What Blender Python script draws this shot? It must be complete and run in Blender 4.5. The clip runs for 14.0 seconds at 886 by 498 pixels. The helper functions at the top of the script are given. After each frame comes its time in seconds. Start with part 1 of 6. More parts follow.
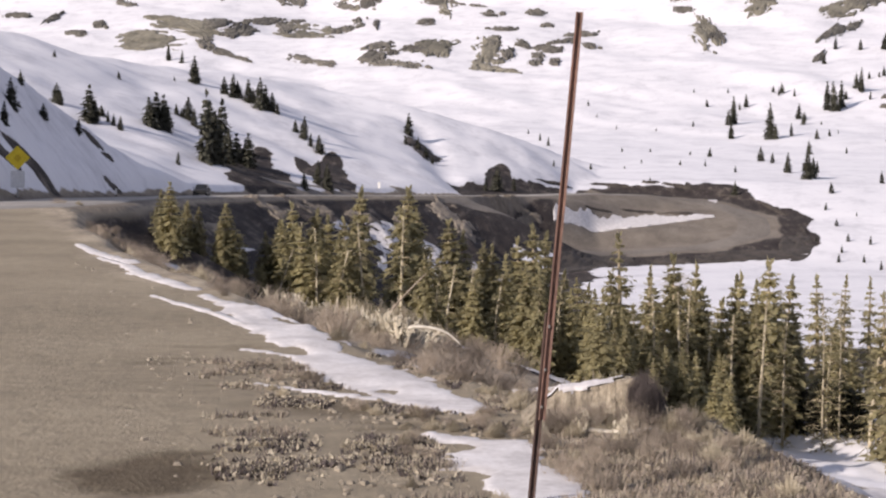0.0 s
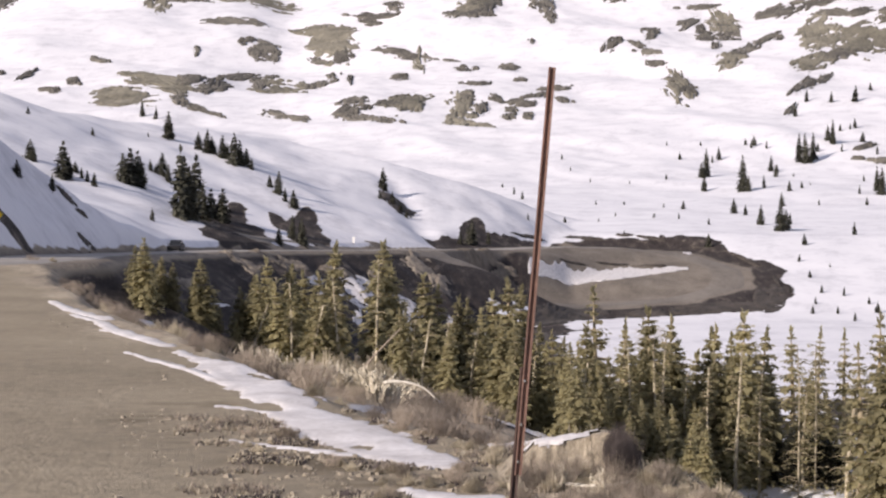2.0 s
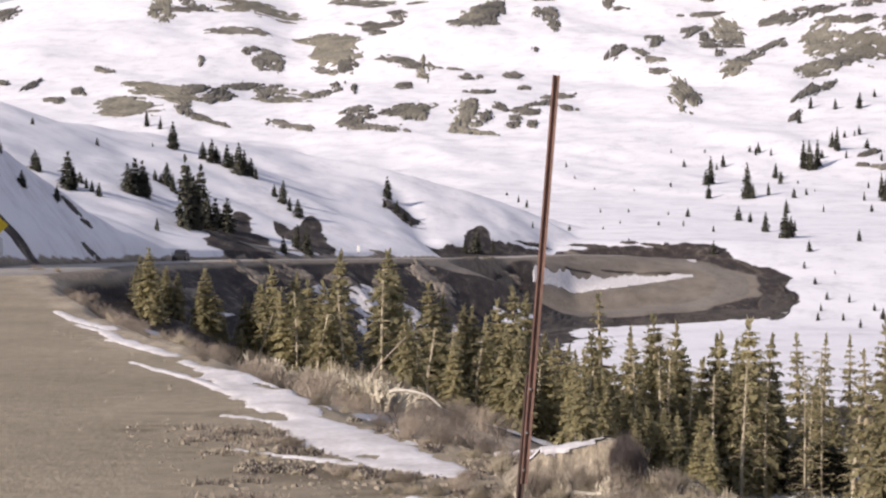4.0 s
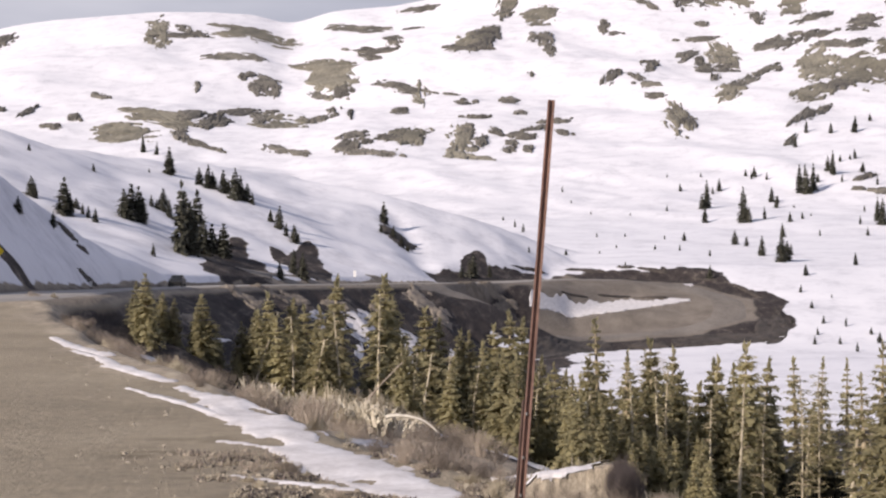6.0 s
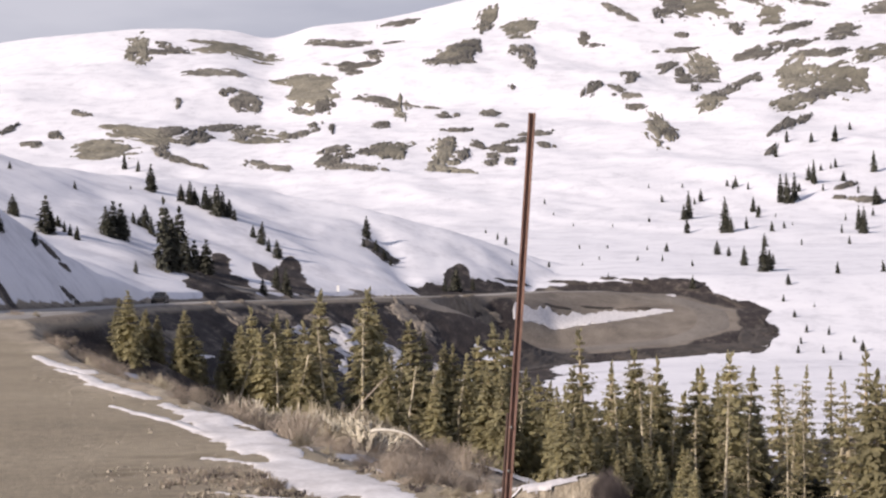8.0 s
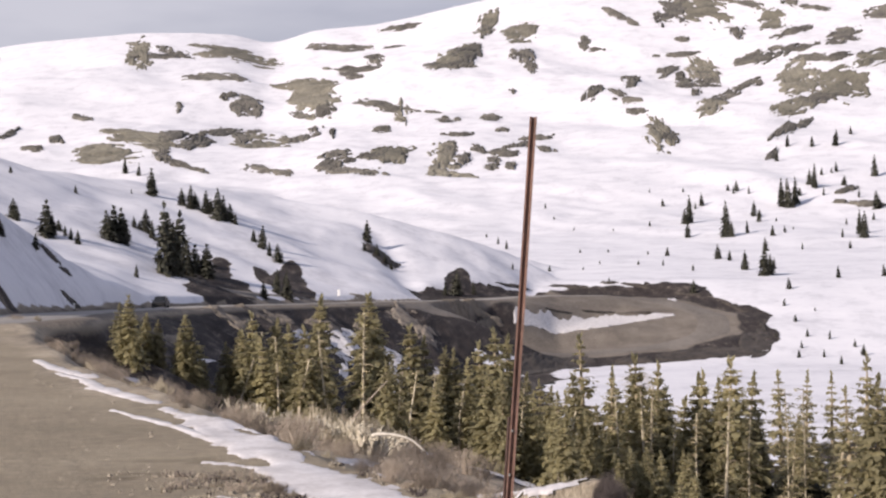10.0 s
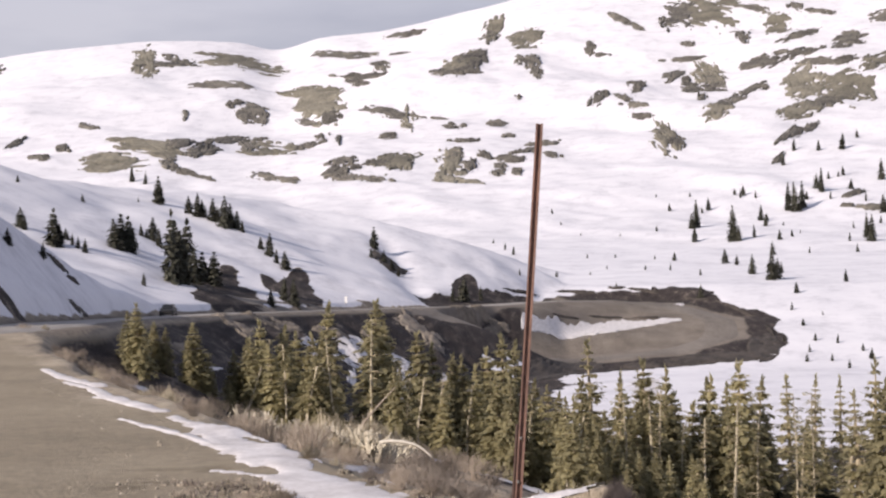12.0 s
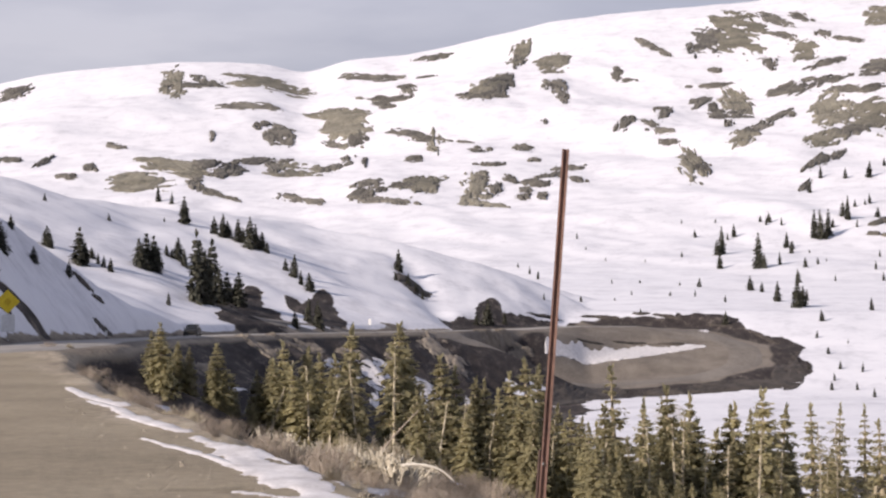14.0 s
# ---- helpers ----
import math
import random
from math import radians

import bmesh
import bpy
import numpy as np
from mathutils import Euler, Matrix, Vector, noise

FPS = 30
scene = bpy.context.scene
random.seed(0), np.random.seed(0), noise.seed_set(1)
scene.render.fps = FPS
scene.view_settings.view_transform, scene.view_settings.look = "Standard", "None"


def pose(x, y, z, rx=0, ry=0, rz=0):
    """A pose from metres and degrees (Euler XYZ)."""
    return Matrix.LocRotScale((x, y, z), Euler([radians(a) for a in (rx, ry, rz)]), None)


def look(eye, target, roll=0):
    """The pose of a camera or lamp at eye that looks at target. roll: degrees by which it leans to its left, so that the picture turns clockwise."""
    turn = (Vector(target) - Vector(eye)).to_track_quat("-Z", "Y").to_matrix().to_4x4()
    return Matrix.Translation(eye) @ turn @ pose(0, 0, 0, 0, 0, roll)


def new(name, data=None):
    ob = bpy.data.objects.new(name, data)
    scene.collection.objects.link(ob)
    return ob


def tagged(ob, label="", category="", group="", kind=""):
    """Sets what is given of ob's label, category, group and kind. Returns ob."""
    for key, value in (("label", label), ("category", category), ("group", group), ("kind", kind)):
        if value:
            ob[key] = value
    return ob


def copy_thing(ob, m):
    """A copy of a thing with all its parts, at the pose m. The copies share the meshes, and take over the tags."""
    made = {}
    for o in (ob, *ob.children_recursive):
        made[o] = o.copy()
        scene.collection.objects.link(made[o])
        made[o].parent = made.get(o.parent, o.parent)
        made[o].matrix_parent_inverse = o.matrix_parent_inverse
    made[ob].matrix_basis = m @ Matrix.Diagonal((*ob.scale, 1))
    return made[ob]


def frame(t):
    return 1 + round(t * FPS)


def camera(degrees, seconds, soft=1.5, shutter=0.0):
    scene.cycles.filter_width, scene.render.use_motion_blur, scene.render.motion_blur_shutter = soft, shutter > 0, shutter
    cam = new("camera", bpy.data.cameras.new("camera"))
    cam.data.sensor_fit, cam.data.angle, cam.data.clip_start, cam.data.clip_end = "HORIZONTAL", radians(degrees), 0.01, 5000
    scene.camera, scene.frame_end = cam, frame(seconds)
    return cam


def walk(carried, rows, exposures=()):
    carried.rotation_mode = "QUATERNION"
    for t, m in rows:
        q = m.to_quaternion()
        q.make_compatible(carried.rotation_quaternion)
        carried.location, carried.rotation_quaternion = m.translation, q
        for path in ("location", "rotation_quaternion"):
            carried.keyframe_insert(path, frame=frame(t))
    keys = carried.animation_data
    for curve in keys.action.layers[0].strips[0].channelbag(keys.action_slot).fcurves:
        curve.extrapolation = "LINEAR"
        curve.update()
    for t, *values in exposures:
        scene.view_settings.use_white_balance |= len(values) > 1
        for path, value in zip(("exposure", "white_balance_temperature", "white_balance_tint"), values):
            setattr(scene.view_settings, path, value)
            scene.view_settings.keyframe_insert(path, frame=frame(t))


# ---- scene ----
cam = camera(30.0, 14.0, soft=2.3)
EYE = (0.0, 0.0, 2.8)
# seconds, sideways and upward sway in metres, degrees of pitch, roll and yaw
ROWS = [
    (0, -0.002, -0.008, -3.187, -0.512, 0.775),
    (0.5, -0.011, -0.011, -2.340, -1.323, 0.147),
    (1, -0.004, -0.008, -1.889, -0.903, 0.104),
    (1.5, -0.000, -0.001, -1.521, -0.199, -0.000),
    (2, 0.000, 0.000, -1.312, -0.155, -0.111),
    (2.5, -0.004, -0.004, -1.170, -0.031, -0.118),
    (3, -0.003, -0.001, -1.150, -0.000, -0.000),
    (5.5, 0.002, -0.000, -0.415, 0.178, 0.010),
    (6, 0.004, -0.001, -0.156, 0.264, -0.076),
    (6.5, -0.002, -0.001, -0.023, 0.824, -0.121),
    (7, 0.004, -0.003, 0.186, 0.658, -0.215),
    (7.5, 0.000, 0.002, 0.371, 0.837, -0.305),
    (8, 0.007, 0.003, 0.304, 0.951, -0.668),
    (10.5, 0.002, 0.000, 0.475, 0.932, -0.631),
    (11, 0.002, 0.002, 0.486, 0.902, -0.614),
    (11.5, 0.001, 0.004, 0.627, 1.127, -0.462),
    (12, 0.002, 0.010, 0.671, 1.315, -0.401),
    (12.5, 0.001, 0.010, 0.771, 1.459, -0.276),
    (13, -0.010, 0.013, 1.333, 0.225, -0.528),
    (13.5, -0.007, 0.014, 1.706, -0.335, 0.280),
    (14, -0.000, 0.017, 1.494, 0.596, 0.438),
]
walk(cam, [(t, pose(EYE[0] + sx, EYE[1], EYE[2] + sz, 90 + pitch, roll, yaw)) for t, sx, sz, pitch, roll, yaw in ROWS],
     exposures=[(0.0, 0.50, 6850, 15), (14.0, 0.50, 6850, 15)])

# ---- light ----
SUN_TURN, SUN_HEIGHT = 230.0, 25.0  # compass degrees from +y clockwise, and elevation
world = bpy.data.worlds.new("sky")
scene.world = world
world.use_nodes = True
wn, wl = world.node_tree.nodes, world.node_tree.links
sky = wn.new("ShaderNodeTexSky")
sky.sky_type, sky.sun_disc = "NISHITA", False
sky.sun_elevation, sky.sun_rotation = radians(SUN_HEIGHT), radians(SUN_TURN)
sky.altitude, sky.air_density, sky.dust_density = 3400, 1.0, 1.5
wcoord = wn.new("ShaderNodeTexCoord")
wmap = wn.new("ShaderNodeMapping")
wmap.inputs["Scale"].default_value = (2.2, 2.2, 9.0)
wcloud = wn.new("ShaderNodeTexNoise")
wcloud.inputs["Scale"].default_value, wcloud.inputs["Detail"].default_value = 1.6, 6
wramp = wn.new("ShaderNodeValToRGB")
wramp.color_ramp.elements[0].position, wramp.color_ramp.elements[1].position = 0.34, 0.66
wramp.color_ramp.elements[0].color = (1.72, 1.80, 2.2, 1)
wramp.color_ramp.elements[1].color = (2.75, 2.8, 3.15, 1)
wmix = wn.new("ShaderNodeMixRGB")
wrise = wn.new("ShaderNodeSeparateXYZ")
whigh = wn.new("ShaderNodeMapRange")
whigh.inputs["From Min"].default_value, whigh.inputs["From Max"].default_value = 0.15, 0.7
whigh.inputs["To Min"].default_value, whigh.inputs["To Max"].default_value = 0.92, 0.35
wl.new(wcoord.outputs["Generated"], wrise.inputs[0])
wl.new(wrise.outputs["Z"], whigh.inputs["Value"])
wl.new(whigh.outputs[0], wmix.inputs["Fac"])
back = wn["Background"]
back.inputs["Strength"].default_value = 0.15
wl.new(wcoord.outputs["Generated"], wmap.inputs["Vector"])
wl.new(wmap.outputs[0], wcloud.inputs["Vector"])
wl.new(wcloud.outputs["Fac"], wramp.inputs["Fac"])
wl.new(sky.outputs[0], wmix.inputs["Color1"])
wlift = wn.new("ShaderNodeMapRange")
wlift.inputs["From Min"].default_value, wlift.inputs["From Max"].default_value = 0.12, 0.6
wlift.inputs["To Min"].default_value, wlift.inputs["To Max"].default_value = 1.0, 1.3
wover = wn.new("ShaderNodeVectorMath")
wover.operation = "SCALE"
wl.new(wrise.outputs["Z"], wlift.inputs["Value"])
wl.new(wramp.outputs[0], wover.inputs[0])
wl.new(wlift.outputs[0], wover.inputs["Scale"])
wl.new(wover.outputs[0], wmix.inputs["Color2"])
wl.new(wmix.outputs[0], back.inputs["Color"])
sun = new("sun", bpy.data.lights.new("sun", "SUN"))
sun.data.energy, sun.data.angle, sun.data.color = 4.4, radians(0.6), (1.0, 0.93, 0.85)
sa, se = radians(SUN_TURN), radians(SUN_HEIGHT)
sun_way = Vector((math.sin(sa) * math.cos(se), math.cos(sa) * math.cos(se), math.sin(se)))
sun.matrix_world = look(sun_way * 200, (0, 0, 0))


# ---- materials ----
def material(name, roughness=0.9, metallic=0.0, specular=0.3):
    m = bpy.data.materials.new(name)
    m.use_nodes = True
    b = m.node_tree.nodes["Principled BSDF"]
    b.inputs["Roughness"].default_value, b.inputs["Metallic"].default_value = roughness, metallic
    b.inputs["Specular IOR Level"].default_value = specular
    return m, m.node_tree.nodes, m.node_tree.links, b


def noise_node(nodes, links, scale, detail=5, rough=0.6, stretch=None, coord="Object"):
    c = nodes.new("ShaderNodeTexCoord")
    n = nodes.new("ShaderNodeTexNoise")
    n.inputs["Scale"].default_value, n.inputs["Detail"].default_value, n.inputs["Roughness"].default_value = scale, detail, rough
    if stretch:
        mp = nodes.new("ShaderNodeMapping")
        mp.inputs["Scale"].default_value = stretch
        links.new(c.outputs[coord], mp.inputs["Vector"])
        links.new(mp.outputs[0], n.inputs["Vector"])
    else:
        links.new(c.outputs[coord], n.inputs["Vector"])
    return n.outputs["Fac"]


def ramp(nodes, links, value, stops):
    r = nodes.new("ShaderNodeValToRGB")
    e = r.color_ramp.elements
    while len(e) < len(stops):
        e.new(0.5)
    for k, (p, c) in enumerate(stops):
        e[k].position, e[k].color = p, (*c, 1)
    links.new(value, r.inputs["Fac"])
    return r.outputs["Color"]


def mixed(nodes, links, fac, a, b, mode="MIX"):
    m = nodes.new("ShaderNodeMixRGB")
    m.blend_type = mode
    for socket, v in (("Fac", fac), ("Color1", a), ("Color2", b)):
        if isinstance(v, (float, int)):
            m.inputs[socket].default_value = v
        elif isinstance(v, tuple):
            m.inputs[socket].default_value = (*v, 1)
        else:
            links.new(v, m.inputs[socket])
    return m.outputs["Color"]


def relief(nodes, links, bsdf, value, strength, distance):
    b = nodes.new("ShaderNodeBump")
    b.inputs["Strength"].default_value, b.inputs["Distance"].default_value = strength, distance
    links.new(value, b.inputs["Height"])
    links.new(b.outputs[0], bsdf.inputs["Normal"])


def calc(nodes, links, op, a, b):
    m = nodes.new("ShaderNodeMath")
    m.operation, m.use_clamp = op, False
    for k, v in enumerate((a, b)):
        if isinstance(v, (float, int)):
            m.inputs[k].default_value = v
        else:
            links.new(v, m.inputs[k])
    return m.outputs[0]


def two_tone(name, a, b, scale, roughness=0.9, fine=None, bump=0.0, distance=0.02, stretch=None, metallic=0.0, by_object=0.0, specular=0.3):
    """A surface between two colours: broad patches, finer grain and a bump."""
    m, n, l, bsdf = material(name, roughness, metallic, specular)
    big = noise_node(n, l, scale, 5, 0.6, stretch)
    small = noise_node(n, l, fine or scale * 7, 4, 0.65, stretch)
    f = calc(n, l, "ADD", calc(n, l, "MULTIPLY", big, 0.6), calc(n, l, "MULTIPLY", small, 0.4))
    col = ramp(n, l, f, [(0.36, a), (0.64, b)])
    if by_object:
        info = n.new("ShaderNodeObjectInfo")
        v = calc(n, l, "ADD", 1 - by_object / 2, calc(n, l, "MULTIPLY", info.outputs["Random"], by_object))
        hsv = n.new("ShaderNodeHueSaturation")
        l.new(v, hsv.inputs["Value"])
        l.new(col, hsv.inputs["Color"])
        col = hsv.outputs[0]
    l.new(col, bsdf.inputs["Base Color"])
    if bump:
        relief(n, l, bsdf, f, bump, distance)
    return m


def ground_material():
    """Gravel lot, tundra scrub, dark wet fill and snow, laid out by the ground's own cover."""
    m, n, l, bsdf = material("ground_cover", 0.95, 0, 0.15)

    def cover_of(name):
        a = n.new("ShaderNodeAttribute")
        a.attribute_name = name
        return a.outputs["Fac"]
    broad = noise_node(n, l, 0.16, 6, 0.6)
    grit = noise_node(n, l, 3.0, 6, 0.7)
    fine = noise_node(n, l, 22.0, 4, 0.7)
    streak = noise_node(n, l, 0.5, 5, 0.65, (1, 0.35, 1))
    lot = ramp(n, l, calc(n, l, "ADD", calc(n, l, "MULTIPLY", broad, 0.55), calc(n, l, "MULTIPLY", grit, 0.45)),
               [(0.38, (0.188, 0.157, 0.115)), (0.52, (0.268, 0.226, 0.166)), (0.66, (0.352, 0.30, 0.222))])
    lot = mixed(n, l, 0.22, lot, ramp(n, l, fine, [(0.3, (0.13, 0.108, 0.08)), (0.7, (0.37, 0.315, 0.235))]))
    scrub = ramp(n, l, calc(n, l, "ADD", calc(n, l, "MULTIPLY", streak, 0.5), calc(n, l, "MULTIPLY", grit, 0.5)),
                 [(0.36, (0.13, 0.108, 0.085)), (0.5, (0.31, 0.26, 0.20)), (0.66, (0.50, 0.43, 0.32))])
    wet = ramp(n, l, calc(n, l, "ADD", calc(n, l, "MULTIPLY", streak, 0.6), calc(n, l, "MULTIPLY", grit, 0.4)),
               [(0.41, (0.024, 0.020, 0.020)), (0.545, (0.050, 0.041, 0.038)), (0.67, (0.22, 0.186, 0.156))])
    grime = calc(n, l, "ADD", calc(n, l, "MULTIPLY", noise_node(n, l, 0.09, 6, 0.6), 0.6), calc(n, l, "MULTIPLY", noise_node(n, l, 0.55, 5, 0.7), 0.4))
    white = ramp(n, l, grime, [(0.36, (0.49, 0.485, 0.52)), (0.50, (0.625, 0.617, 0.65)), (0.62, (0.66, 0.652, 0.68))])
    ragged = calc(n, l, "MULTIPLY", calc(n, l, "SUBTRACT", calc(n, l, "ADD", grit, streak), 1.0), 0.9)

    def sharpened(v, w, share=1.0):
        s = n.new("ShaderNodeMapRange")
        s.inputs["From Min"].default_value, s.inputs["From Max"].default_value = 0.5 - w, 0.5 + w
        l.new(calc(n, l, "ADD", v, calc(n, l, "MULTIPLY", ragged, share)), s.inputs["Value"])
        return s.outputs[0]
    col = mixed(n, l, sharpened(cover_of("scrub"), 0.25), lot, scrub)
    gravel = ramp(n, l, calc(n, l, "ADD", calc(n, l, "MULTIPLY", broad, 0.5), calc(n, l, "MULTIPLY", grit, 0.5)), [(0.36, (0.082, 0.069, 0.06)), (0.64, (0.205, 0.178, 0.154))])
    col = mixed(n, l, calc(n, l, "MULTIPLY", cover_of("grey"), 0.85), col, gravel)
    col = mixed(n, l, calc(n, l, "MULTIPLY", cover_of("darker"), 0.95), col, mixed(n, l, 1.0, col, (0.40, 0.37, 0.34), "MULTIPLY"))
    col = mixed(n, l, sharpened(cover_of("dark"), 0.2), col, wet)
    snow = sharpened(cover_of("snow"), 0.08, 0.5)
    col = mixed(n, l, snow, col, white)
    l.new(col, bsdf.inputs["Base Color"])
    bumpy = calc(n, l, "MULTIPLY", calc(n, l, "ADD", grit, calc(n, l, "MULTIPLY", fine, 0.4)), calc(n, l, "SUBTRACT", 1.0, calc(n, l, "MULTIPLY", snow, 0.9)))
    relief(n, l, bsdf, bumpy, 0.6, 0.12)
    return m


GROUND = ground_material()
SNOW = two_tone("old_snow", (0.40, 0.375, 0.37), (0.66, 0.635, 0.635), 1.6, 0.8, 11, 0.5, 0.03)
TURF = two_tone("alpine_turf", (0.085, 0.078, 0.062), (0.225, 0.205, 0.160), 0.05, 0.95, 0.5, 0.5, 0.5, by_object=0.3)
ROCK = two_tone("dark_rock", (0.045, 0.042, 0.04), (0.17, 0.155, 0.13), 0.09, 0.9, 0.8, 0.6, 0.5, by_object=0.35)
SOIL_AND_SHADE = two_tone("wet_soil_and_shade", (0.024, 0.021, 0.020), (0.082, 0.068, 0.058), 0.3, 0.9, 2.5, 0.6, 0.15)
GRAVEL_ROAD = two_tone("road_surface", (0.21, 0.192, 0.175), (0.34, 0.318, 0.29), 0.12, 0.9, 1.5, 0.3, 0.04, (1, 0.4, 1))
DIRT_ROAD = two_tone("dirt_road_surface", (0.10, 0.086, 0.074), (0.20, 0.175, 0.15), 0.12, 0.9, 1.5, 0.3, 0.04, (1, 0.4, 1))
BARK = two_tone("pale_bark", (0.20, 0.16, 0.105), (0.50, 0.425, 0.30), 3, 0.9, 14, 0.5, 0.02, (1, 1, 0.3), by_object=0.3)
DARK_BARK = two_tone("dark_weathered_wood", (0.035, 0.03, 0.027), (0.13, 0.11, 0.095), 6, 0.9, 30, 0.5, 0.01)
NEEDLES = two_tone("spruce_needles", (0.20, 0.182, 0.108), (0.47, 0.42, 0.245), 1.2, 0.75, 7, by_object=0.5)


def let_light_through(m, share):
    """Thin needles and blades pass some of the light that falls on them."""
    n, l = m.node_tree.nodes, m.node_tree.links
    b = n["Principled BSDF"]
    thin = n.new("ShaderNodeBsdfTranslucent")
    l.new(b.inputs["Base Color"].links[0].from_socket, thin.inputs["Color"])
    both = n.new("ShaderNodeMixShader")
    both.inputs[0].default_value = share
    l.new(b.outputs[0], both.inputs[1])
    l.new(thin.outputs[0], both.inputs[2])
    l.new(both.outputs[0], n["Material Output"].inputs["Surface"])


let_light_through(NEEDLES, 0.6)
FAR_NEEDLES = two_tone("far_spruce_needles", (0.026, 0.027, 0.021), (0.064, 0.062, 0.044), 0.8, 0.8, 4, by_object=0.5)
TWIGS = two_tone("bare_willow_twigs", (0.20, 0.165, 0.135), (0.47, 0.395, 0.325), 2, 0.9, 12, by_object=0.4)
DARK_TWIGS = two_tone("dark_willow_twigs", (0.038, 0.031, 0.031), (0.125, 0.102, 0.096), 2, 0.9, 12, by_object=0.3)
STRAW = two_tone("dry_grass", (0.29, 0.25, 0.185), (0.62, 0.55, 0.43), 2, 0.9, 12, by_object=0.3)
STONE = two_tone("loose_stone", (0.15, 0.128, 0.10), (0.36, 0.31, 0.245), 4, 0.9, 30, 0.4, 0.02, by_object=0.4)
let_light_through(STRAW, 0.35)
let_light_through(TWIGS, 0.25)
RUBBLE = two_tone("dry_rubble", (0.085, 0.071, 0.06), (0.26, 0.22, 0.175), 0.6, 0.95, 4, 0.6, 0.1, by_object=0.3)
EARTH = two_tone("bare_earth", (0.12, 0.098, 0.076), (0.56, 0.48, 0.37), 4, 0.95, 26, 1.0, 0.08, (3, 3, 0.35))
SILVER = two_tone("sunlit_dead_trunk", (0.22, 0.19, 0.135), (0.56, 0.49, 0.37), 3, 0.9, 14, 0.5, 0.02, (1, 1, 0.3), by_object=0.3)
WHITE_WOOD = two_tone("barkless_white_wood", (0.40, 0.36, 0.30), (0.68, 0.63, 0.55), 2, 0.9, 12, 0.4, 0.02)
PINK_STEEL = two_tone("faded_red_steel", (0.10, 0.062, 0.053), (0.27, 0.158, 0.125), 5, 0.65, 40, 0.3, 0.004, (1, 1, 0.25), 0.1)
BLEACHED = two_tone("bleached_dead_wood", (0.29, 0.255, 0.195), (0.62, 0.56, 0.455), 2, 0.9, 12, by_object=0.3)
RUST = two_tone("weathered_red_steel", (0.055, 0.043, 0.041), (0.155, 0.095, 0.080), 5, 0.65, 40, 0.3, 0.004, (1, 1, 0.25), 0.2)
GREY_STEEL = two_tone("galvanised_steel", (0.22, 0.22, 0.22), (0.42, 0.41, 0.39), 8, 0.5, 50, 0.1, 0.002, None, 0.7)
YELLOW = two_tone("yellow_sheeting", (0.62, 0.43, 0.02), (0.78, 0.58, 0.04), 3, 0.45, 30)
AMBER = two_tone("faded_amber_mark", (0.48, 0.30, 0.015), (0.60, 0.40, 0.02), 6, 0.5, 30)
CAR_PAINT = two_tone("black_car_paint", (0.010, 0.010, 0.011), (0.02, 0.019, 0.019), 2, 0.5, 30, specular=0.25)
CAR_GLASS = two_tone("dark_car_glass", (0.01, 0.011, 0.012), (0.02, 0.021, 0.023), 2, 0.15, 20, specular=0.4)
TYRE = two_tone("black_rubber", (0.015, 0.015, 0.015), (0.03, 0.029, 0.028), 6, 0.9, 40)
WHITE = two_tone("white_sheeting", (0.55, 0.54, 0.53), (0.72, 0.71, 0.70), 4, 0.5, 30)


# ---- building helpers ----
def finish(bm, name, mat, parent=None, label="", smooth=False):
    data = bpy.data.meshes.new(name)
    bm.to_mesh(data)
    bm.free()
    data.materials.append(mat)
    if smooth:
        for p in data.polygons:
            p.use_smooth = True
    ob = new(name, data)
    if parent:
        ob.parent = parent
    if label:
        tagged(ob, label)
    return ob


def part(name, bm, mat, parent, label="", smooth=False):
    return finish(bm, name, mat, parent, label, smooth)


def quick(name, verts, faces, mat, parent=None, smooth=False):
    """A mesh object from vertices and faces; vertices that no face uses are left out."""
    used = sorted({v for f in faces for v in f})
    if len(used) < len(verts):
        to = {v: k for k, v in enumerate(used)}
        verts, faces = [verts[v] for v in used], [tuple(to[v] for v in f) for f in faces]
    data = bpy.data.meshes.new(name)
    data.from_pydata(verts, [], faces)
    data.materials.append(mat)
    if smooth:
        data.polygons.foreach_set("use_smooth", [True] * len(data.polygons))
    data.update()
    ob = new(name, data)
    if parent:
        ob.parent = parent
    return ob


def ground_z(x, y):
    return float(height(np.array([x]), np.array([y]))[0])


# ---- the lie of the land ----
ROAD = [(-50, 26, 0.0), (-28, 36, 0.0), (-17, 45, 0.0), (-13.8, 54, -0.02), (-15.5, 68, -0.28), (-18, 88, -0.75), (-19.3, 105, -1.13),
        (-19.5, 120, -1.43), (-17.5, 138, -1.75), (-12, 158, -2.18), (-4, 179, -2.6), (6.6, 200, -3.0), (14.5, 214, -3.0), (23, 224, -3.3)]
HAIRPIN = [(6.6, 200, -3.0), (14.5, 214, -3.0), (23, 224, -3.4), (30.5, 224, -4.1), (36.2, 212, -5.8), (34, 200, -7.7), (27, 193, -8.8),
           (16, 189.5, -9.4), (6, 184, -10.2), (-6, 172, -10.3), (-18, 155, -11.5)]
EDGE = [(3.2, -40), (2.1, 0), (1.72, 7), (1.58, 9), (1.42, 10.2), (1.0, 11.3), (0.35, 11.8), (-0.45, 13.2), (-1.45, 15.2), (-2.47, 18.1), (-3.72, 21.55), (-5.6, 27.1),
        (-8.15, 35.1), (-10.2, 43.1), (-19.5, 72), (-32, 112)]
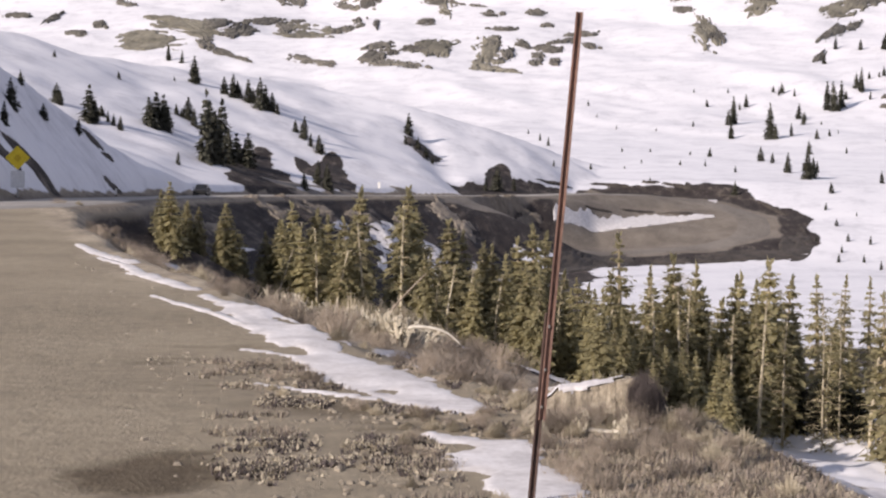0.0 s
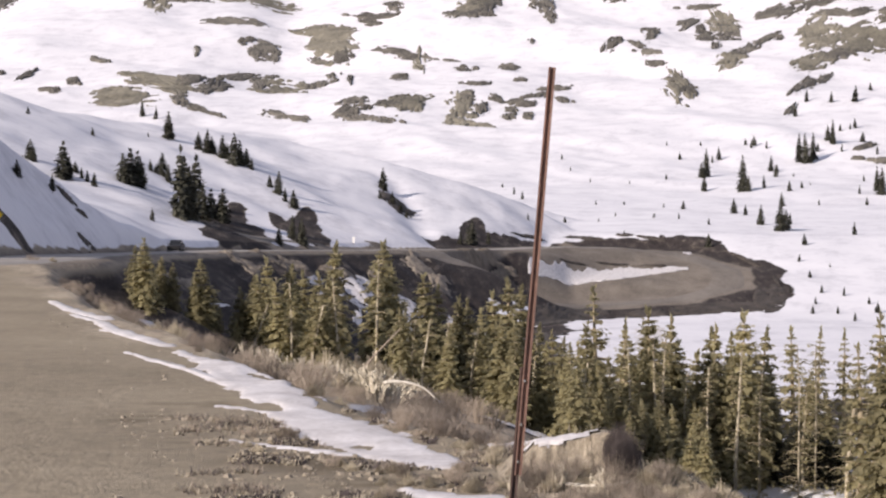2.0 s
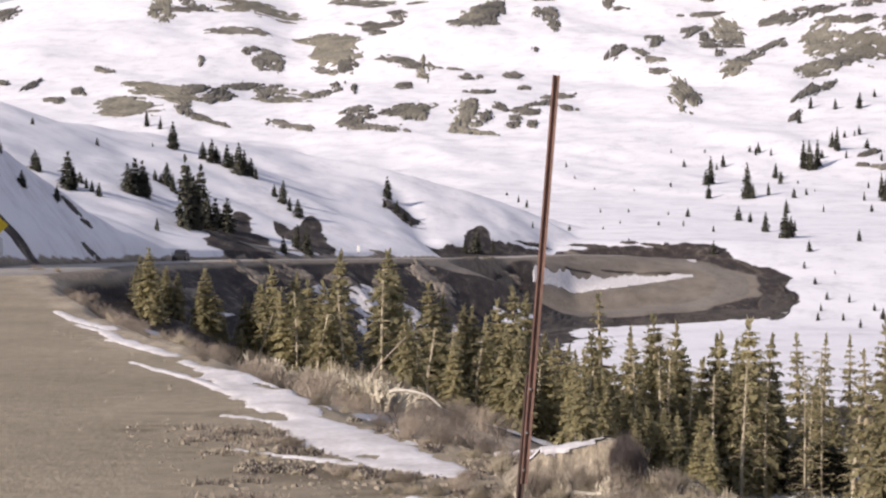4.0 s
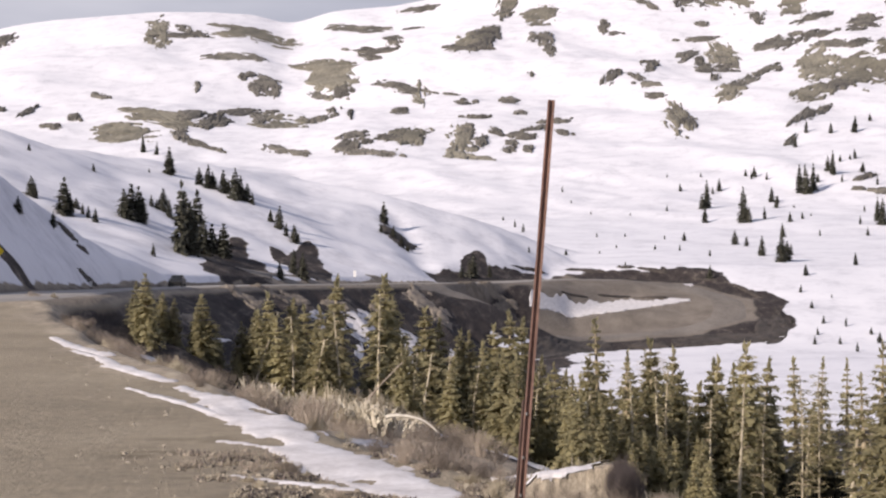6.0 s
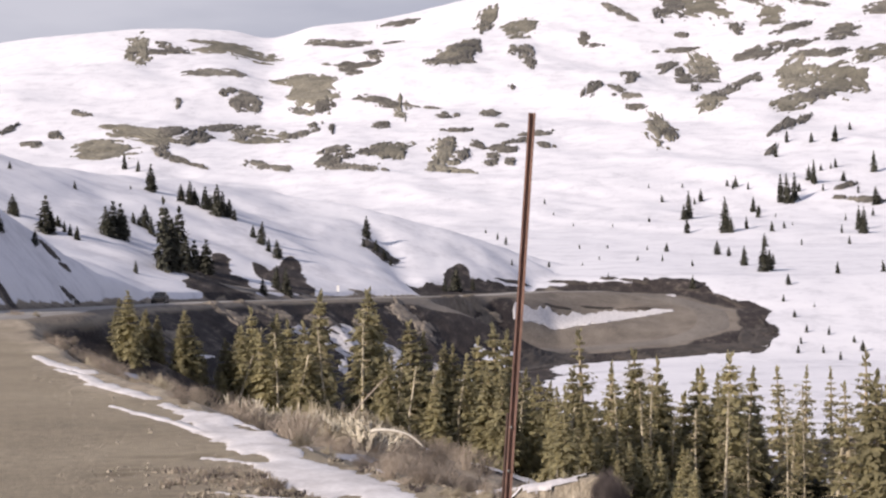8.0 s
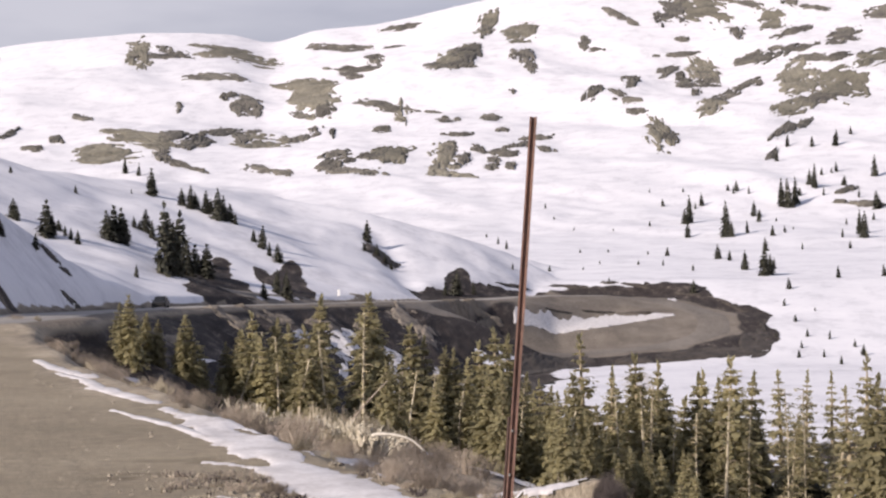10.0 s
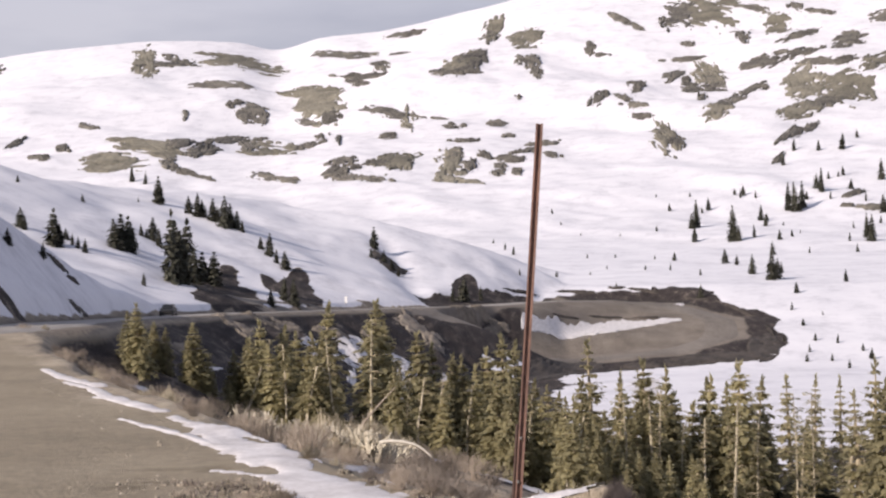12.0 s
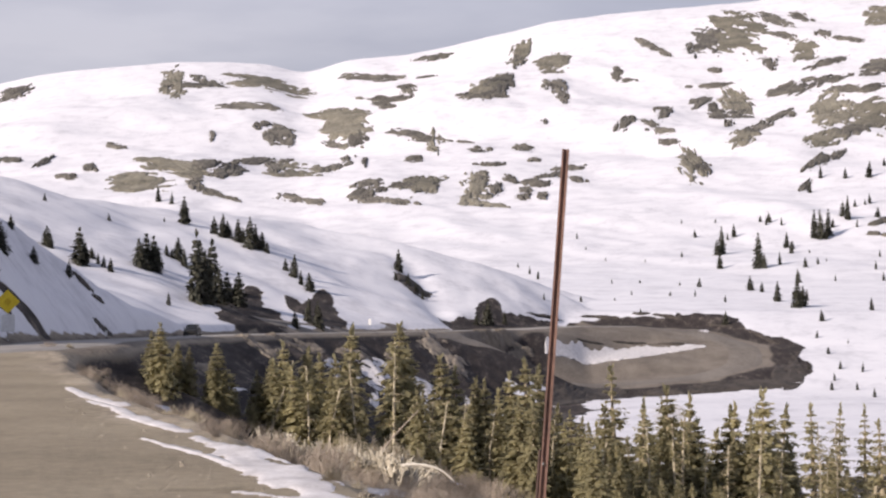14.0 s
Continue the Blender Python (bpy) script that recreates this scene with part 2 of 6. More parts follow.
BARE_BANKS = [  # places where the snow has slid off the cut bank: middle and two half axes, in metres
    (-35.5, 281.4, 2.9, -9.2, 1.4, -24.2),
    (-31.2, 273.5, 3.3, -2.6, 1, -15.1),
    (-38.7, 291.1, 2.8, -5.3, 0.9, -11.4),
    (-25, 306, 2.8, -8.3, -0.5, -16.2),
    (-22.2, 296.3, 2.3, 2, 0.3, -6.6),
    (-29.6, 305.2, 2.2, -5.9, -0.2, -3.9),
    (7.8, 374.7, 1.9, -5.3, -2.2, -10.8),
    (13.1, 378.2, 3.3, 2.6, -0.3, -4.2),
    (0.7, 350.1, 1.8, 5.7, -0, -7.5),
    (-34.3, 262.5, 2.8, 0.5, 0.4, -8.5),
    (-35.6, 136.0, 1.0, 3.6, 0.5, -2.6),
]
HALF_ROAD = 2.3
UNIT = 1.75  # metres to one unit of the plan below


def smooth01(v):
    v = np.clip(v, 0, 1)
    return v * v * (3 - 2 * v)


def value_noise(x, y, seed=0.0):
    xi, yi = np.floor(x), np.floor(y)
    fx, fy = x - xi, y - yi
    fx, fy = fx * fx * (3 - 2 * fx), fy * fy * (3 - 2 * fy)

    def corner(a, b):
        h = np.sin(a * 127.1 + b * 311.7 + seed * 74.7) * 43758.5453
        return h - np.floor(h)
    low = corner(xi, yi) * (1 - fx) + corner(xi + 1, yi) * fx
    high = corner(xi, yi + 1) * (1 - fx) + corner(xi + 1, yi + 1) * fx
    return low * (1 - fy) + high * fy


def fbm(x, y, octaves=4, seed=0.0):
    total, size, amount = 0.0, 1.0, 0.5
    for k in range(octaves):
        total = total + amount * (value_noise(x * size, y * size, seed + 3.1 * k) - 0.5)
        size, amount = size * 2.03, amount * 0.5
    return total


def along(line, x, y):
    """Distance to a polyline, to its left positive, and the line's third value at the nearest place."""
    best, side, third = np.full(np.shape(x), 1e9), np.ones(np.shape(x)), np.zeros(np.shape(x))
    for a, b in zip(line[:-1], line[1:]):
        ux, uy = b[0] - a[0], b[1] - a[1]
        t = np.clip(((x - a[0]) * ux + (y - a[1]) * uy) / (ux * ux + uy * uy), 0, 1)
        dx, dy = x - a[0] - t * ux, y - a[1] - t * uy
        d = np.hypot(dx, dy)
        near = d < best
        best = np.where(near, d, best)
        side = np.where(near, np.where(ux * dy - uy * dx >= 0, 1.0, -1.0), side)
        if len(a) > 2:
            third = np.where(near, a[2] + t * (b[2] - a[2]), third)
    return best * side, third


def level_between(line, x, y):
    """The line's third value, blended between its stretches by their nearness."""
    total, weight = np.zeros(np.shape(x)), np.zeros(np.shape(x))
    for a, b in zip(line[:-1], line[1:]):
        ux, uy = b[0] - a[0], b[1] - a[1]
        t = np.clip(((x - a[0]) * ux + (y - a[1]) * uy) / (ux * ux + uy * uy), 0, 1)
        w = 1 / ((x - a[0] - t * ux) ** 2 + (y - a[1] - t * uy) ** 2 + 0.6) ** 2
        total, weight = total + w * (a[2] + t * (b[2] - a[2])), weight + w
    return total / weight


def soft_max(a, b, k):
    h = np.clip(0.5 + 0.5 * (a - b) / k, 0, 1)
    return b * (1 - h) + a * h + k * h * (1 - h)


def mountain(x, y):
    """The valley floor and the snow bowl that rises from it to the ridge."""
    yy = np.maximum(y, 1.0)
    rise = np.interp(yy, [0, 120, 180, 188, 235, 285, 330, 400, 500, 650, 800, 900, 945, 1100, 1500, 4000],
                     [-9.5, -9.8, -10.2, -9.6, -1.6, 0.8, 3.6, 12, 29, 63, 104, 134, 138, 120, 60, -40])
    u = np.clip(x / np.maximum(yy, 150.0), -0.6, 0.6)
    k = 1 + 0.8 * u + 0.055 * np.exp(-((u + 0.165) / 0.06) ** 2) + 0.10 * np.exp(-((u + 0.25) / 0.08) ** 2) + 0.025 * np.exp(-((u - 0.03) / 0.06) ** 2) - 0.035 * np.exp(-((u + 0.09) / 0.018) ** 2) + 0.05 * np.exp(-((u - 0.1) / 0.09) ** 2)
    weight = smooth01((yy - 300) / 550)
    rise = np.where(rise > 0, rise * (1 + (k - 1) * weight), rise)
    swell = fbm(x / 120, yy / 120, 4, 5.0) * 22 * smooth01((yy - 280) / 400) * (1 - 0.6 * smooth01((yy - 800) / 120))
    drift = fbm(x / 38 + yy / 90, yy / 46, 4, 11.0) * 6.5 * smooth01((yy - 250) / 200) * (1 - 0.8 * smooth01((yy - 760) / 140))
    return rise + swell + drift + fbm(x / 17, yy / 17, 3, 9.0) * 0.9 * smooth01((yy - 100) / 100)


def hillside(x, y):
    """The road's bench: the fill below it, the cut bank and the snow slope above it."""
    r, zr = along(ROAD, x, y)
    up = np.maximum(r - HALF_ROAD, 0)
    fade = 1 - smooth01((y - 150) / 75)
    crest = np.interp(y, [40, 60, 85, 92, 105, 113, 122, 130, 160, 190, 215], [6.0, 7.6, 8.6, 8.0, 6.0, 4.2, 2.0, 0.8, 0.6, 0.6, 0.4])
    bank = soft_max(-crest, -1.25 * up, 0.5) * -1 + np.clip(up - 3.0 + 2.2 * smooth01((y - 112) / 16), 0, 46) * (0.275 + 0.075 * smooth01((y - 104) / 22)) - 0.25 * np.maximum(y - 240, 0) - 0.012 * np.maximum(x - 2, 0) ** 2
    bank = bank + fbm(x / 26, y / 26, 3, 2.0) * 4.5 * smooth01(up / 12) + fbm(x / 6, y / 6, 3, 4.0) * 0.9 * smooth01(up / 4)
    g, _ = along([(-6.5, 229), (-3.6, 214), (-1.6, 202), (-0.4, 193)], x, y)
    bank = bank - 0.7 * np.exp(-(g / 2.2) ** 2) * smooth01((y - 188) / 8) * smooth01((236 - y) / 12)
    down = np.maximum(-r - HALF_ROAD, 0)
    fill = -(0.58 - 0.20 * smooth01((y - 165) / 20)) * down + (fbm(x / 5, y / 5, 4, 6.0) * 2.0 + fbm(x / 1.6 + y / 4, y / 7, 3, 7.0) * 0.7) * smooth01(down / 3) * (1 - 0.85 * smooth01((y - 168) / 14))
    return zr + bank + fill - 0.03


def pull_off(x, y):
    """The flat gravel lot and the slope that falls from its edge to the gully."""
    s = -along(EDGE, x, y)[0]
    s = s + fbm(x / 4, y / 4, 3, 8.0) * 0.8
    out = np.maximum(s, 0)
    fall = np.where(out < 1.2, 0.46 * out, 0.552 + 0.35 * (out - 1.2))
    fall = fall * (1 + 0.6 * smooth01((y - 20) / 12) * smooth01((-2 - x) / 4))
    floor = np.clip(-5.6 - 0.22 * (x + 5), -8.3, -3.2) - 3.2 * smooth01((y - 64) / 40)
    z = soft_max(-fall, floor, 0.8)
    lumps = fbm(x / 2.2, y / 2.2, 4, 12.0) * 0.55 * smooth01(out / 3) + fbm(x / 0.7, y / 0.7, 3, 14.0) * 0.10 * smooth01(s / 1.5 + 0.8)
    verge = smooth01((x - 0.35) / 0.5) * smooth01((s + 2.2) / 0.5) * smooth01((13.5 - y) / 1.5)
    lumps = lumps + verge * (fbm(x / 0.55, y / 0.8, 4, 18.0) * 0.16 + 0.03)
    return z + lumps + fbm(x / 5, y / 5, 4, 16.0) * 0.10


def height(x, y):
    """Height of the ground in metres."""
    x, y = np.asarray(x, float) / UNIT, np.asarray(y, float) / UNIT
    z = soft_max(pull_off(x, y), mountain(x, y), 1.2)
    low = soft_max(z, hillside(x, y), 0.5)
    d, zh = along(HAIRPIN, x, y)[0], level_between(HAIRPIN, x, y)
    bench = smooth01((9.0 - np.abs(d)) / 5.0) * smooth01((y - 180) / 10)
    low = low * (1 - 0.75 * bench) + zh * 0.75 * bench
    d, zr = along(ROAD, x, y)
    bench = smooth01((HALF_ROAD + 1.2 - np.abs(d)) / 1.2)
    stand = 0.68 * smooth01((4.6 - y) / 4) * smooth01((14 - np.hypot(x, y)) / 9)
    return (low * (1 - bench) + (zr - 0.03) * bench + stand) * UNIT


def cover(x, y):
    """Where snow lies, and where the bare ground is dark wet soil."""
    x, y = np.asarray(x, float) / UNIT, np.asarray(y, float) / UNIT
    r, _ = along(ROAD, x, y)
    h, _ = along(HAIRPIN, x, y)
    s = -along(EDGE, x, y)[0]
    ragged = fbm(x / 3.0, y / 3.0, 4, 21.0)
    wide = fbm(x / 9.0, y / 9.0, 3, 23.0)
    above = smooth01((r - HALF_ROAD - 0.35 + 0.5 * ragged) / 0.5)
    valley = smooth01((y - 96 + 10 * wide) / 6) * smooth01((-r - 13 + 18 * wide + 6 * ragged) / 3) * smooth01((x - 0.072 * y + 6 * wide + 3 * ragged) / 1.5)
    fill = smooth01((-r - HALF_ROAD - 0.3) / 1.0) * smooth01((y - 40) / 10) * (1 - smooth01((y - 180) / 8) * smooth01((x - 9) / 4))
    patches = smooth01((-r - 4.8) / 1.5) * smooth01((ragged + wide - 0.19) / 0.05) * smooth01((s - 2) / 4) * smooth01((y - 14) / 10) * (1 - 0.9 * fill * smooth01((12 + r) / 4))
    under = smooth01((x - 0.150 * y + 2.5 * wide + 1.2 * ragged) / 0.5) * smooth01((y - 27 + 10 * wide) / 4) * smooth01((80 + 8 * wide - y) / 3)
    under = under * smooth01((y - 47 + 30 * (ragged + 0.35)) / 3)
    patches = np.maximum(patches, under)
    snow = np.maximum(np.maximum(above, valley), np.maximum(patches, smooth01((y - 236) / 3)))
    band = smooth01((np.where(h > 0, 8.2 + 1.4 * smooth01((204 - y) / 6), 8.2) + 2.5 * ragged - np.abs(h)) / 1.2) * smooth01((y - 176) / 6)
    snow = snow * (1 - band)
    bare = np.zeros(np.shape(x))
    for mx, my, ax, ay, bx, by in BARE_BANKS:
        dx, dy, area = x * UNIT - mx, y * UNIT - my, ax * by - ay * bx
        p, q = (dx * by - dy * bx) / area, (ax * dy - ay * dx) / area
        bare = np.maximum(bare, smooth01((1.4 - np.hypot(p, q) + 0.9 * ragged + 0.3 * fbm(x / 0.9, y / 1.5, 3, 33.0)) / 0.35))
    bare = bare * smooth01((r - HALF_ROAD) / 0.5)
    bare = np.maximum(bare, smooth01((r - HALF_ROAD - 0.1) / 0.3) * smooth01((HALF_ROAD + 0.5 + 0.35 * ragged - r) / 0.3) * smooth01((215 - y) / 6))
    snow = snow * (1 - bare)
    rim = smooth01((h - 3.2 + 2.5 * ragged) / 1.2) * smooth01((13 - h) / 1) * smooth01((y - 176) / 6) * smooth01((x - 33 + 0.8 * np.abs(y - 208)) / 3)
    rim = np.maximum(rim, smooth01((h - 7.6 + 2 * ragged) / 0.6) * smooth01((13 - h) / 1) * smooth01((y - 182) / 4))
    fill = fill * np.maximum(smooth01((s - 0.7 + 1.8 * ragged) / 0.8), smooth01((y - 76) / 6))
    rim = np.maximum(rim, smooth01((h - 2.9 + 1.5 * ragged) / 0.8) * smooth01((15 - h) / 1) * smooth01((18 - x) / 3) * smooth01((y - 170) / 5))
    dark = np.clip(np.maximum(np.maximum(fill * smooth01((0.58 + wide + ragged) / 0.3), rim), bare), 0, 1)
    scrub = np.maximum(smooth01((s + 0.1 + 1.1 * smooth01((y - 17) / 6) + 1.5 * ragged) / 1.2), smooth01((x - 0.3 + 0.8 * ragged) / 0.4) * smooth01((s + 2.4) / 0.6)) * (1 - 0.4 * band)
    # A ragged darker oval on the gravel at the lot's near left.
    darker = smooth01((1.0 - np.hypot((x + 1.52) / 0.40, (y - 8.2) / 0.78) + 1.3 * fbm(x / 0.4, y / 0.5, 3, 27.0)) / 0.3)
    wetted = smooth01((fbm(x / 0.95, y / 0.30, 4, 29.0) - 0.04) / 0.08) * smooth01((s + 2.3) / 0.4) * smooth01((0.2 - s) / 0.3) * smooth01((1.0 - x) / 0.5) * smooth01((15 - y) / 2)
    darker = np.maximum(darker, 0.62 * wetted)
    grey = np.maximum(np.maximum(band, smooth01((-h - 3) / 2) * smooth01((y - 186) / 4) * smooth01((x - 6) / 3)), smooth01((HALF_ROAD + 1.0 - np.abs(r)) / 0.8))
    return snow, dark, scrub, darker, grey


def steps(first, last, least, growth, back_growth, outer):
    """Places from first to last, spaced by least near zero, wider with the distance from it, and wider still past outer."""
    right, left = [0.0], [0.0]
    while right[-1] < last:
        right.append(right[-1] + max(least, growth * (abs(right[-1]) if right[-1] < outer else 3 * abs(right[-1]) - 2 * outer)))
    while left[-1] > first:
        left.append(left[-1] - max(least, back_growth * (abs(left[-1]) if left[-1] > -outer else 3 * abs(left[-1]) - 2 * outer)))
    return np.array(left[:0:-1] + right)


def build_ground():
    xs = steps(-1900, 1900, 0.2, 0.013, 0.013, 110)
    ys = steps(-900, 3800, 0.2, 0.0062, 0.05, 1600)
    gx, gy = np.meshgrid(xs, ys)
    fx, fy = gx.ravel(), gy.ravel()
    z = height(fx, fy)
    nx, ny = len(xs), len(ys)
    k = np.arange((ny - 1) * (nx - 1))
    a = (k // (nx - 1)) * nx + k % (nx - 1)
    quads = np.stack([a, a + 1, a + nx + 1, a + nx], 1)
    data = bpy.data.meshes.new("ground")
    data.vertices.add(len(fx))
    data.vertices.foreach_set("co", np.stack([fx, fy, z], 1).astype(np.float32).ravel())
    data.loops.add(quads.size)
    data.loops.foreach_set("vertex_index", quads.astype(np.int32).ravel())
    data.polygons.add(len(quads))
    data.polygons.foreach_set("loop_start", (np.arange(len(quads)) * 4).astype(np.int32))
    data.polygons.foreach_set("use_smooth", np.ones(len(quads), bool))
    data.update(calc_edges=True)
    for name, values in zip(("snow", "dark", "scrub", "darker", "grey"), cover(fx, fy)):
        data.attributes.new(name, "FLOAT", "POINT").data.foreach_set("value", np.asarray(values, np.float32))
    data.materials.append(GROUND)
    return tagged(new("ground", data), "gravel lot, scrub slopes and snow-covered mountain bowl", "ground", kind="structure")


def resampled(line, step):
    pts = []
    p = [np.array(q, float) for q in line]
    p = [2 * p[0] - p[1]] + p + [2 * p[-1] - p[-2]]
    for k in range(1, len(p) - 2):
        count = max(2, int(np.linalg.norm(p[k + 1] - p[k]) / step))
        for j in range(count):
            t = j / count
            pts.append(0.5 * (2 * p[k] + (p[k + 1] - p[k - 1]) * t + (2 * p[k - 1] - 5 * p[k] + 4 * p[k + 1] - p[k + 2]) * t * t
                              + (3 * p[k] - p[k - 1] - 3 * p[k + 1] + p[k + 2]) * t ** 3))
    return np.array(pts + [p[-2]])


def build_road(line, half, name, label, mat):
    """A crowned gravel strip with soft shoulders, laid on its bench."""
    pts = resampled(line, 0.8) * UNIT
    tangent = np.gradient(pts[:, :2], axis=0)
    tangent /= np.linalg.norm(tangent, axis=1)[:, None]
    verts, faces = [], []
    across = (-1.0, -0.75, -0.4, 0.0, 0.4, 0.75, 1.0)
    for p, t in zip(pts, tangent):
        for a in across:
            w = half * (1 + 0.10 * fbm(p[0] / 6, p[1] / 6 + a, 3, 31.0))
            x, y = p[0] - t[1] * a * w, p[1] + t[0] * a * w
            drop = 0.0 if abs(a) < 0.9 else -0.35
            verts.append((x, y, max(p[2], ground_z(x, y)) + 0.07 - 0.06 * a * a + drop))
    n = len(across)
    for i in range(len(pts) - 1):
        for j in range(n - 1):
            faces.append((i * n + j, i * n + j + 1, (i + 1) * n + j + 1, (i + 1) * n + j))
    return tagged(quick(name, verts, faces, mat, smooth=True), label, "road", kind="structure")


ground = build_ground()
build_road(ROAD, HALF_ROAD * UNIT, "road", "grey gravelled mountain road along the snowy hillside", GRAVEL_ROAD)
build_road(HAIRPIN[1:], HALF_ROAD * UNIT * 1.1, "road", "grey gravelled hairpin bend of the mountain road", DIRT_ROAD)


# ---- bare patches and snow patches ----
def draped(name, mat, x, y, ax, ay, bx, by, lift, seed, label, category, group, fine=1.0, rough=1.0):
    """A ragged sheet that swells out of the ground inside an ellipse with half axes a and b."""
    la, lb = math.hypot(ax, ay), math.hypot(bx, by)
    na, nb = int(np.clip(22 + fine * la * 2.0, 28, 72)), int(np.clip(18 + fine * lb * 1.2, 22, 56))
    p, q = np.meshgrid(np.linspace(-1.6, 1.6, na), np.linspace(-1.6, 1.6, nb))
    wx, wy = x + p * ax + q * bx, y + p * ay + q * by
    aspect = max(0.5, min(la / max(lb, 0.01), 2.5))
    n1 = fbm(p * 0.9 * aspect ** 0.5 + seed * 7.3, q * 1.2 + seed * 3.7, 3, seed)
    n2 = fbm(p * 2.6 * aspect ** 0.5 + seed, q * 4.2 - seed, 4, seed + 2)
    n3 = fbm(p * 7.0 + 2 * seed, q * 9.0 - seed, 2, seed + 5)
    level = 0.85 - (np.abs(p) ** 2.4 + np.abs(q) ** 2.4) * 0.9 + (1.7 * n1 + 3.4 * n2 + 1.8 * n3) * rough
    up = np.clip(level, -0.5, 0.8)
    up = np.where(up > 0, 0.10 + 0.9 * np.maximum(up, 0) ** 0.7, up * 2.2 - 0.02) * lift
    z = height(wx, wy) + up + np.where(level > 0, lift * 0.9 * min(1.0, rough * 1.5) * n3, 0)
    keep = level > -0.3
    verts = np.stack([wx, wy, z], 2).reshape(-1, 3)
    ok = keep.ravel()
    faces = []
    for j in range(nb - 1):
        for i in range(na - 1):
            k = j * na + i
            f = (k, k + 1, k + na + 1, k + na)
            if ok[f[0]] or ok[f[1]] or ok[f[2]] or ok[f[3]]:
                faces.append(f)
    if not faces:
        return None
    used = sorted({v for f in faces for v in f})
    back = {v: n for n, v in enumerate(used)}
    flip = ax * by - ay * bx < 0
    faces = [tuple(back[v] for v in (f[::-1] if flip else f)) for f in faces]
    ob = quick(name, verts[used].tolist(), faces, mat, smooth=True)
    return tagged(ob, label, category, group)


TURF_PATCHES_A = [
    (-244.7, 1433.4, 11.1, -1.8, 14.3, -83.9),
    (-166.2, 1457.4, 34.4, -2.3, 3.6, -41.3),
    (-176.2, 1020.1, 25, -25.6, 4.1, -28.3),
    (-184.2, 961, 17, 0, 6.9, -33.9),
    (-99.3, 1038.7, 16.8, -9.4, 4.2, -49.4),
    (-90.7, 1271.1, 24.8, -12.7, 0.9, -12.9),
    (-82.2, 1228, 15.9, -5, 5.6, -55.5),
    (-13.5, 1105.6, 4.8, -13.5, -0.3, -43.9),
    (-17.1, 921.7, 9.9, 14, 1.4, -21.7),
    (11.5, 898.8, 7.5, -6.9, -2, -42.6),
    (19.1, 855.4, 8.5, -12.5, -0.4, -15.8),
    (82.8, 1358.7, 13, 0.7, -1.8, -41.3),
    (138.8, 970.7, 1.5, -40, 9, 34),
    (57.9, 1440, 9.2, 45, 7.0, -24.4),
    (-80.2, 1224, 19.6, -25, 2.8, -55),
    (28.5, 1271.2, 16, 32, 2.9, -23.7),
    (245.6, 1410.4, 19.3, -39.2, -15.5, -73.3),
]
TURF_PATCHES_B = [
    (250.1, 1463.6, 17.8, 9.2, -2, -15.2),
    (283.4, 1328.7, 12.5, 1.9, -5.5, -33.8),
    (205.1, 1205.3, 5.9, -26.5, -7.8, -37.9),
    (183.7, 1039.8, 11.6, 11.1, -3, -23),
    (257.2, 1127.3, 15, 13.2, -7.4, -48.8),
    (232.3, 1027.4, 15.1, 13.1, -3.8, -19.8),
    (279.5, 1094.4, 20.1, 16.9, -6, -40),
    (375.4, 1444.8, 17, 10.4, -7.7, -38.5),
    (320.1, 1159.4, 20.5, 18.7, -6.1, -27.7),
]
TURF_PATCHES = TURF_PATCHES_A + TURF_PATCHES_B
ROCK_PATCHES_A = [
    (-223.2, 1453.5, 7.4, -7, 2.4, -19),
    (-208.3, 1436.9, 7.5, -1.2, 1.8, -13.9),
    (-222.3, 1416, 13.9, 3.7, 1.8, -11.5),
    (-161.7, 1299.3, 23.5, -3.4, 1.5, -13),
    (-127.2, 1203.8, 10.4, -8, 1, -26),
    (-140.4, 1228.6, 3.9, 2.3, 1, -8.6),
    (-117.6, 1188.9, 2.9, -4.9, -0.7, -11),
    (-174, 1184.8, 2.3, 0.7, 2, -13.7),
    (-401, 1491.9, 11.9, 18.2, 8.7, -26.5),
    (-236.6, 1152.2, 7.2, -4.7, 1.5, -9),
    (-274.4, 1097.7, 1.3, 15, 3.1, -9.6),
    (-301.2, 1113.1, 9, -2.2, 3.1, -11.3),
    (-231.3, 1044.2, 4.6, -4.7, 2.8, -12.5),
    (-235, 994.3, 6.6, -3.3, 2.5, -10.4),
]
ROCK_PATCHES_B = [
    (-154.6, 1028, 8.6, 6.1, 2.5, -16.6),
    (-150.5, 956.4, 5.3, -9, 2, -20.1),
    (-137.9, 926.7, 12, -14.5, 0.9, -9.1),
    (-138.5, 1013, 7.4, 15.6, 3.3, -19.5),
    (-130.3, 1090.1, 12, 8.4, 2.4, -20.2),
    (-115.1, 1053.3, 6.3, -10.5, 1.4, -21.5),
    (-78.4, 1045.2, 6.9, 9.3, 1.9, -19.2),
    (-83, 899.2, 14.3, -16.2, 0.7, -10.2),
    (-72.2, 1479, 27.4, -12.9, 0.4, -12.6),
    (-37.5, 1324.4, 7.8, -23.2, -0.2, -21.6),
    (-50.3, 1300.6, 15.2, -13.5, 0.4, -9.7),
    (-54, 1281.3, 9.3, -14.3, 0.3, -10.8),
    (-69.2, 1164.3, 5.8, -4, 0.8, -13.7),
    (-85.2, 1164.3, 7.3, -8.5, 0.1, -5.8),
]
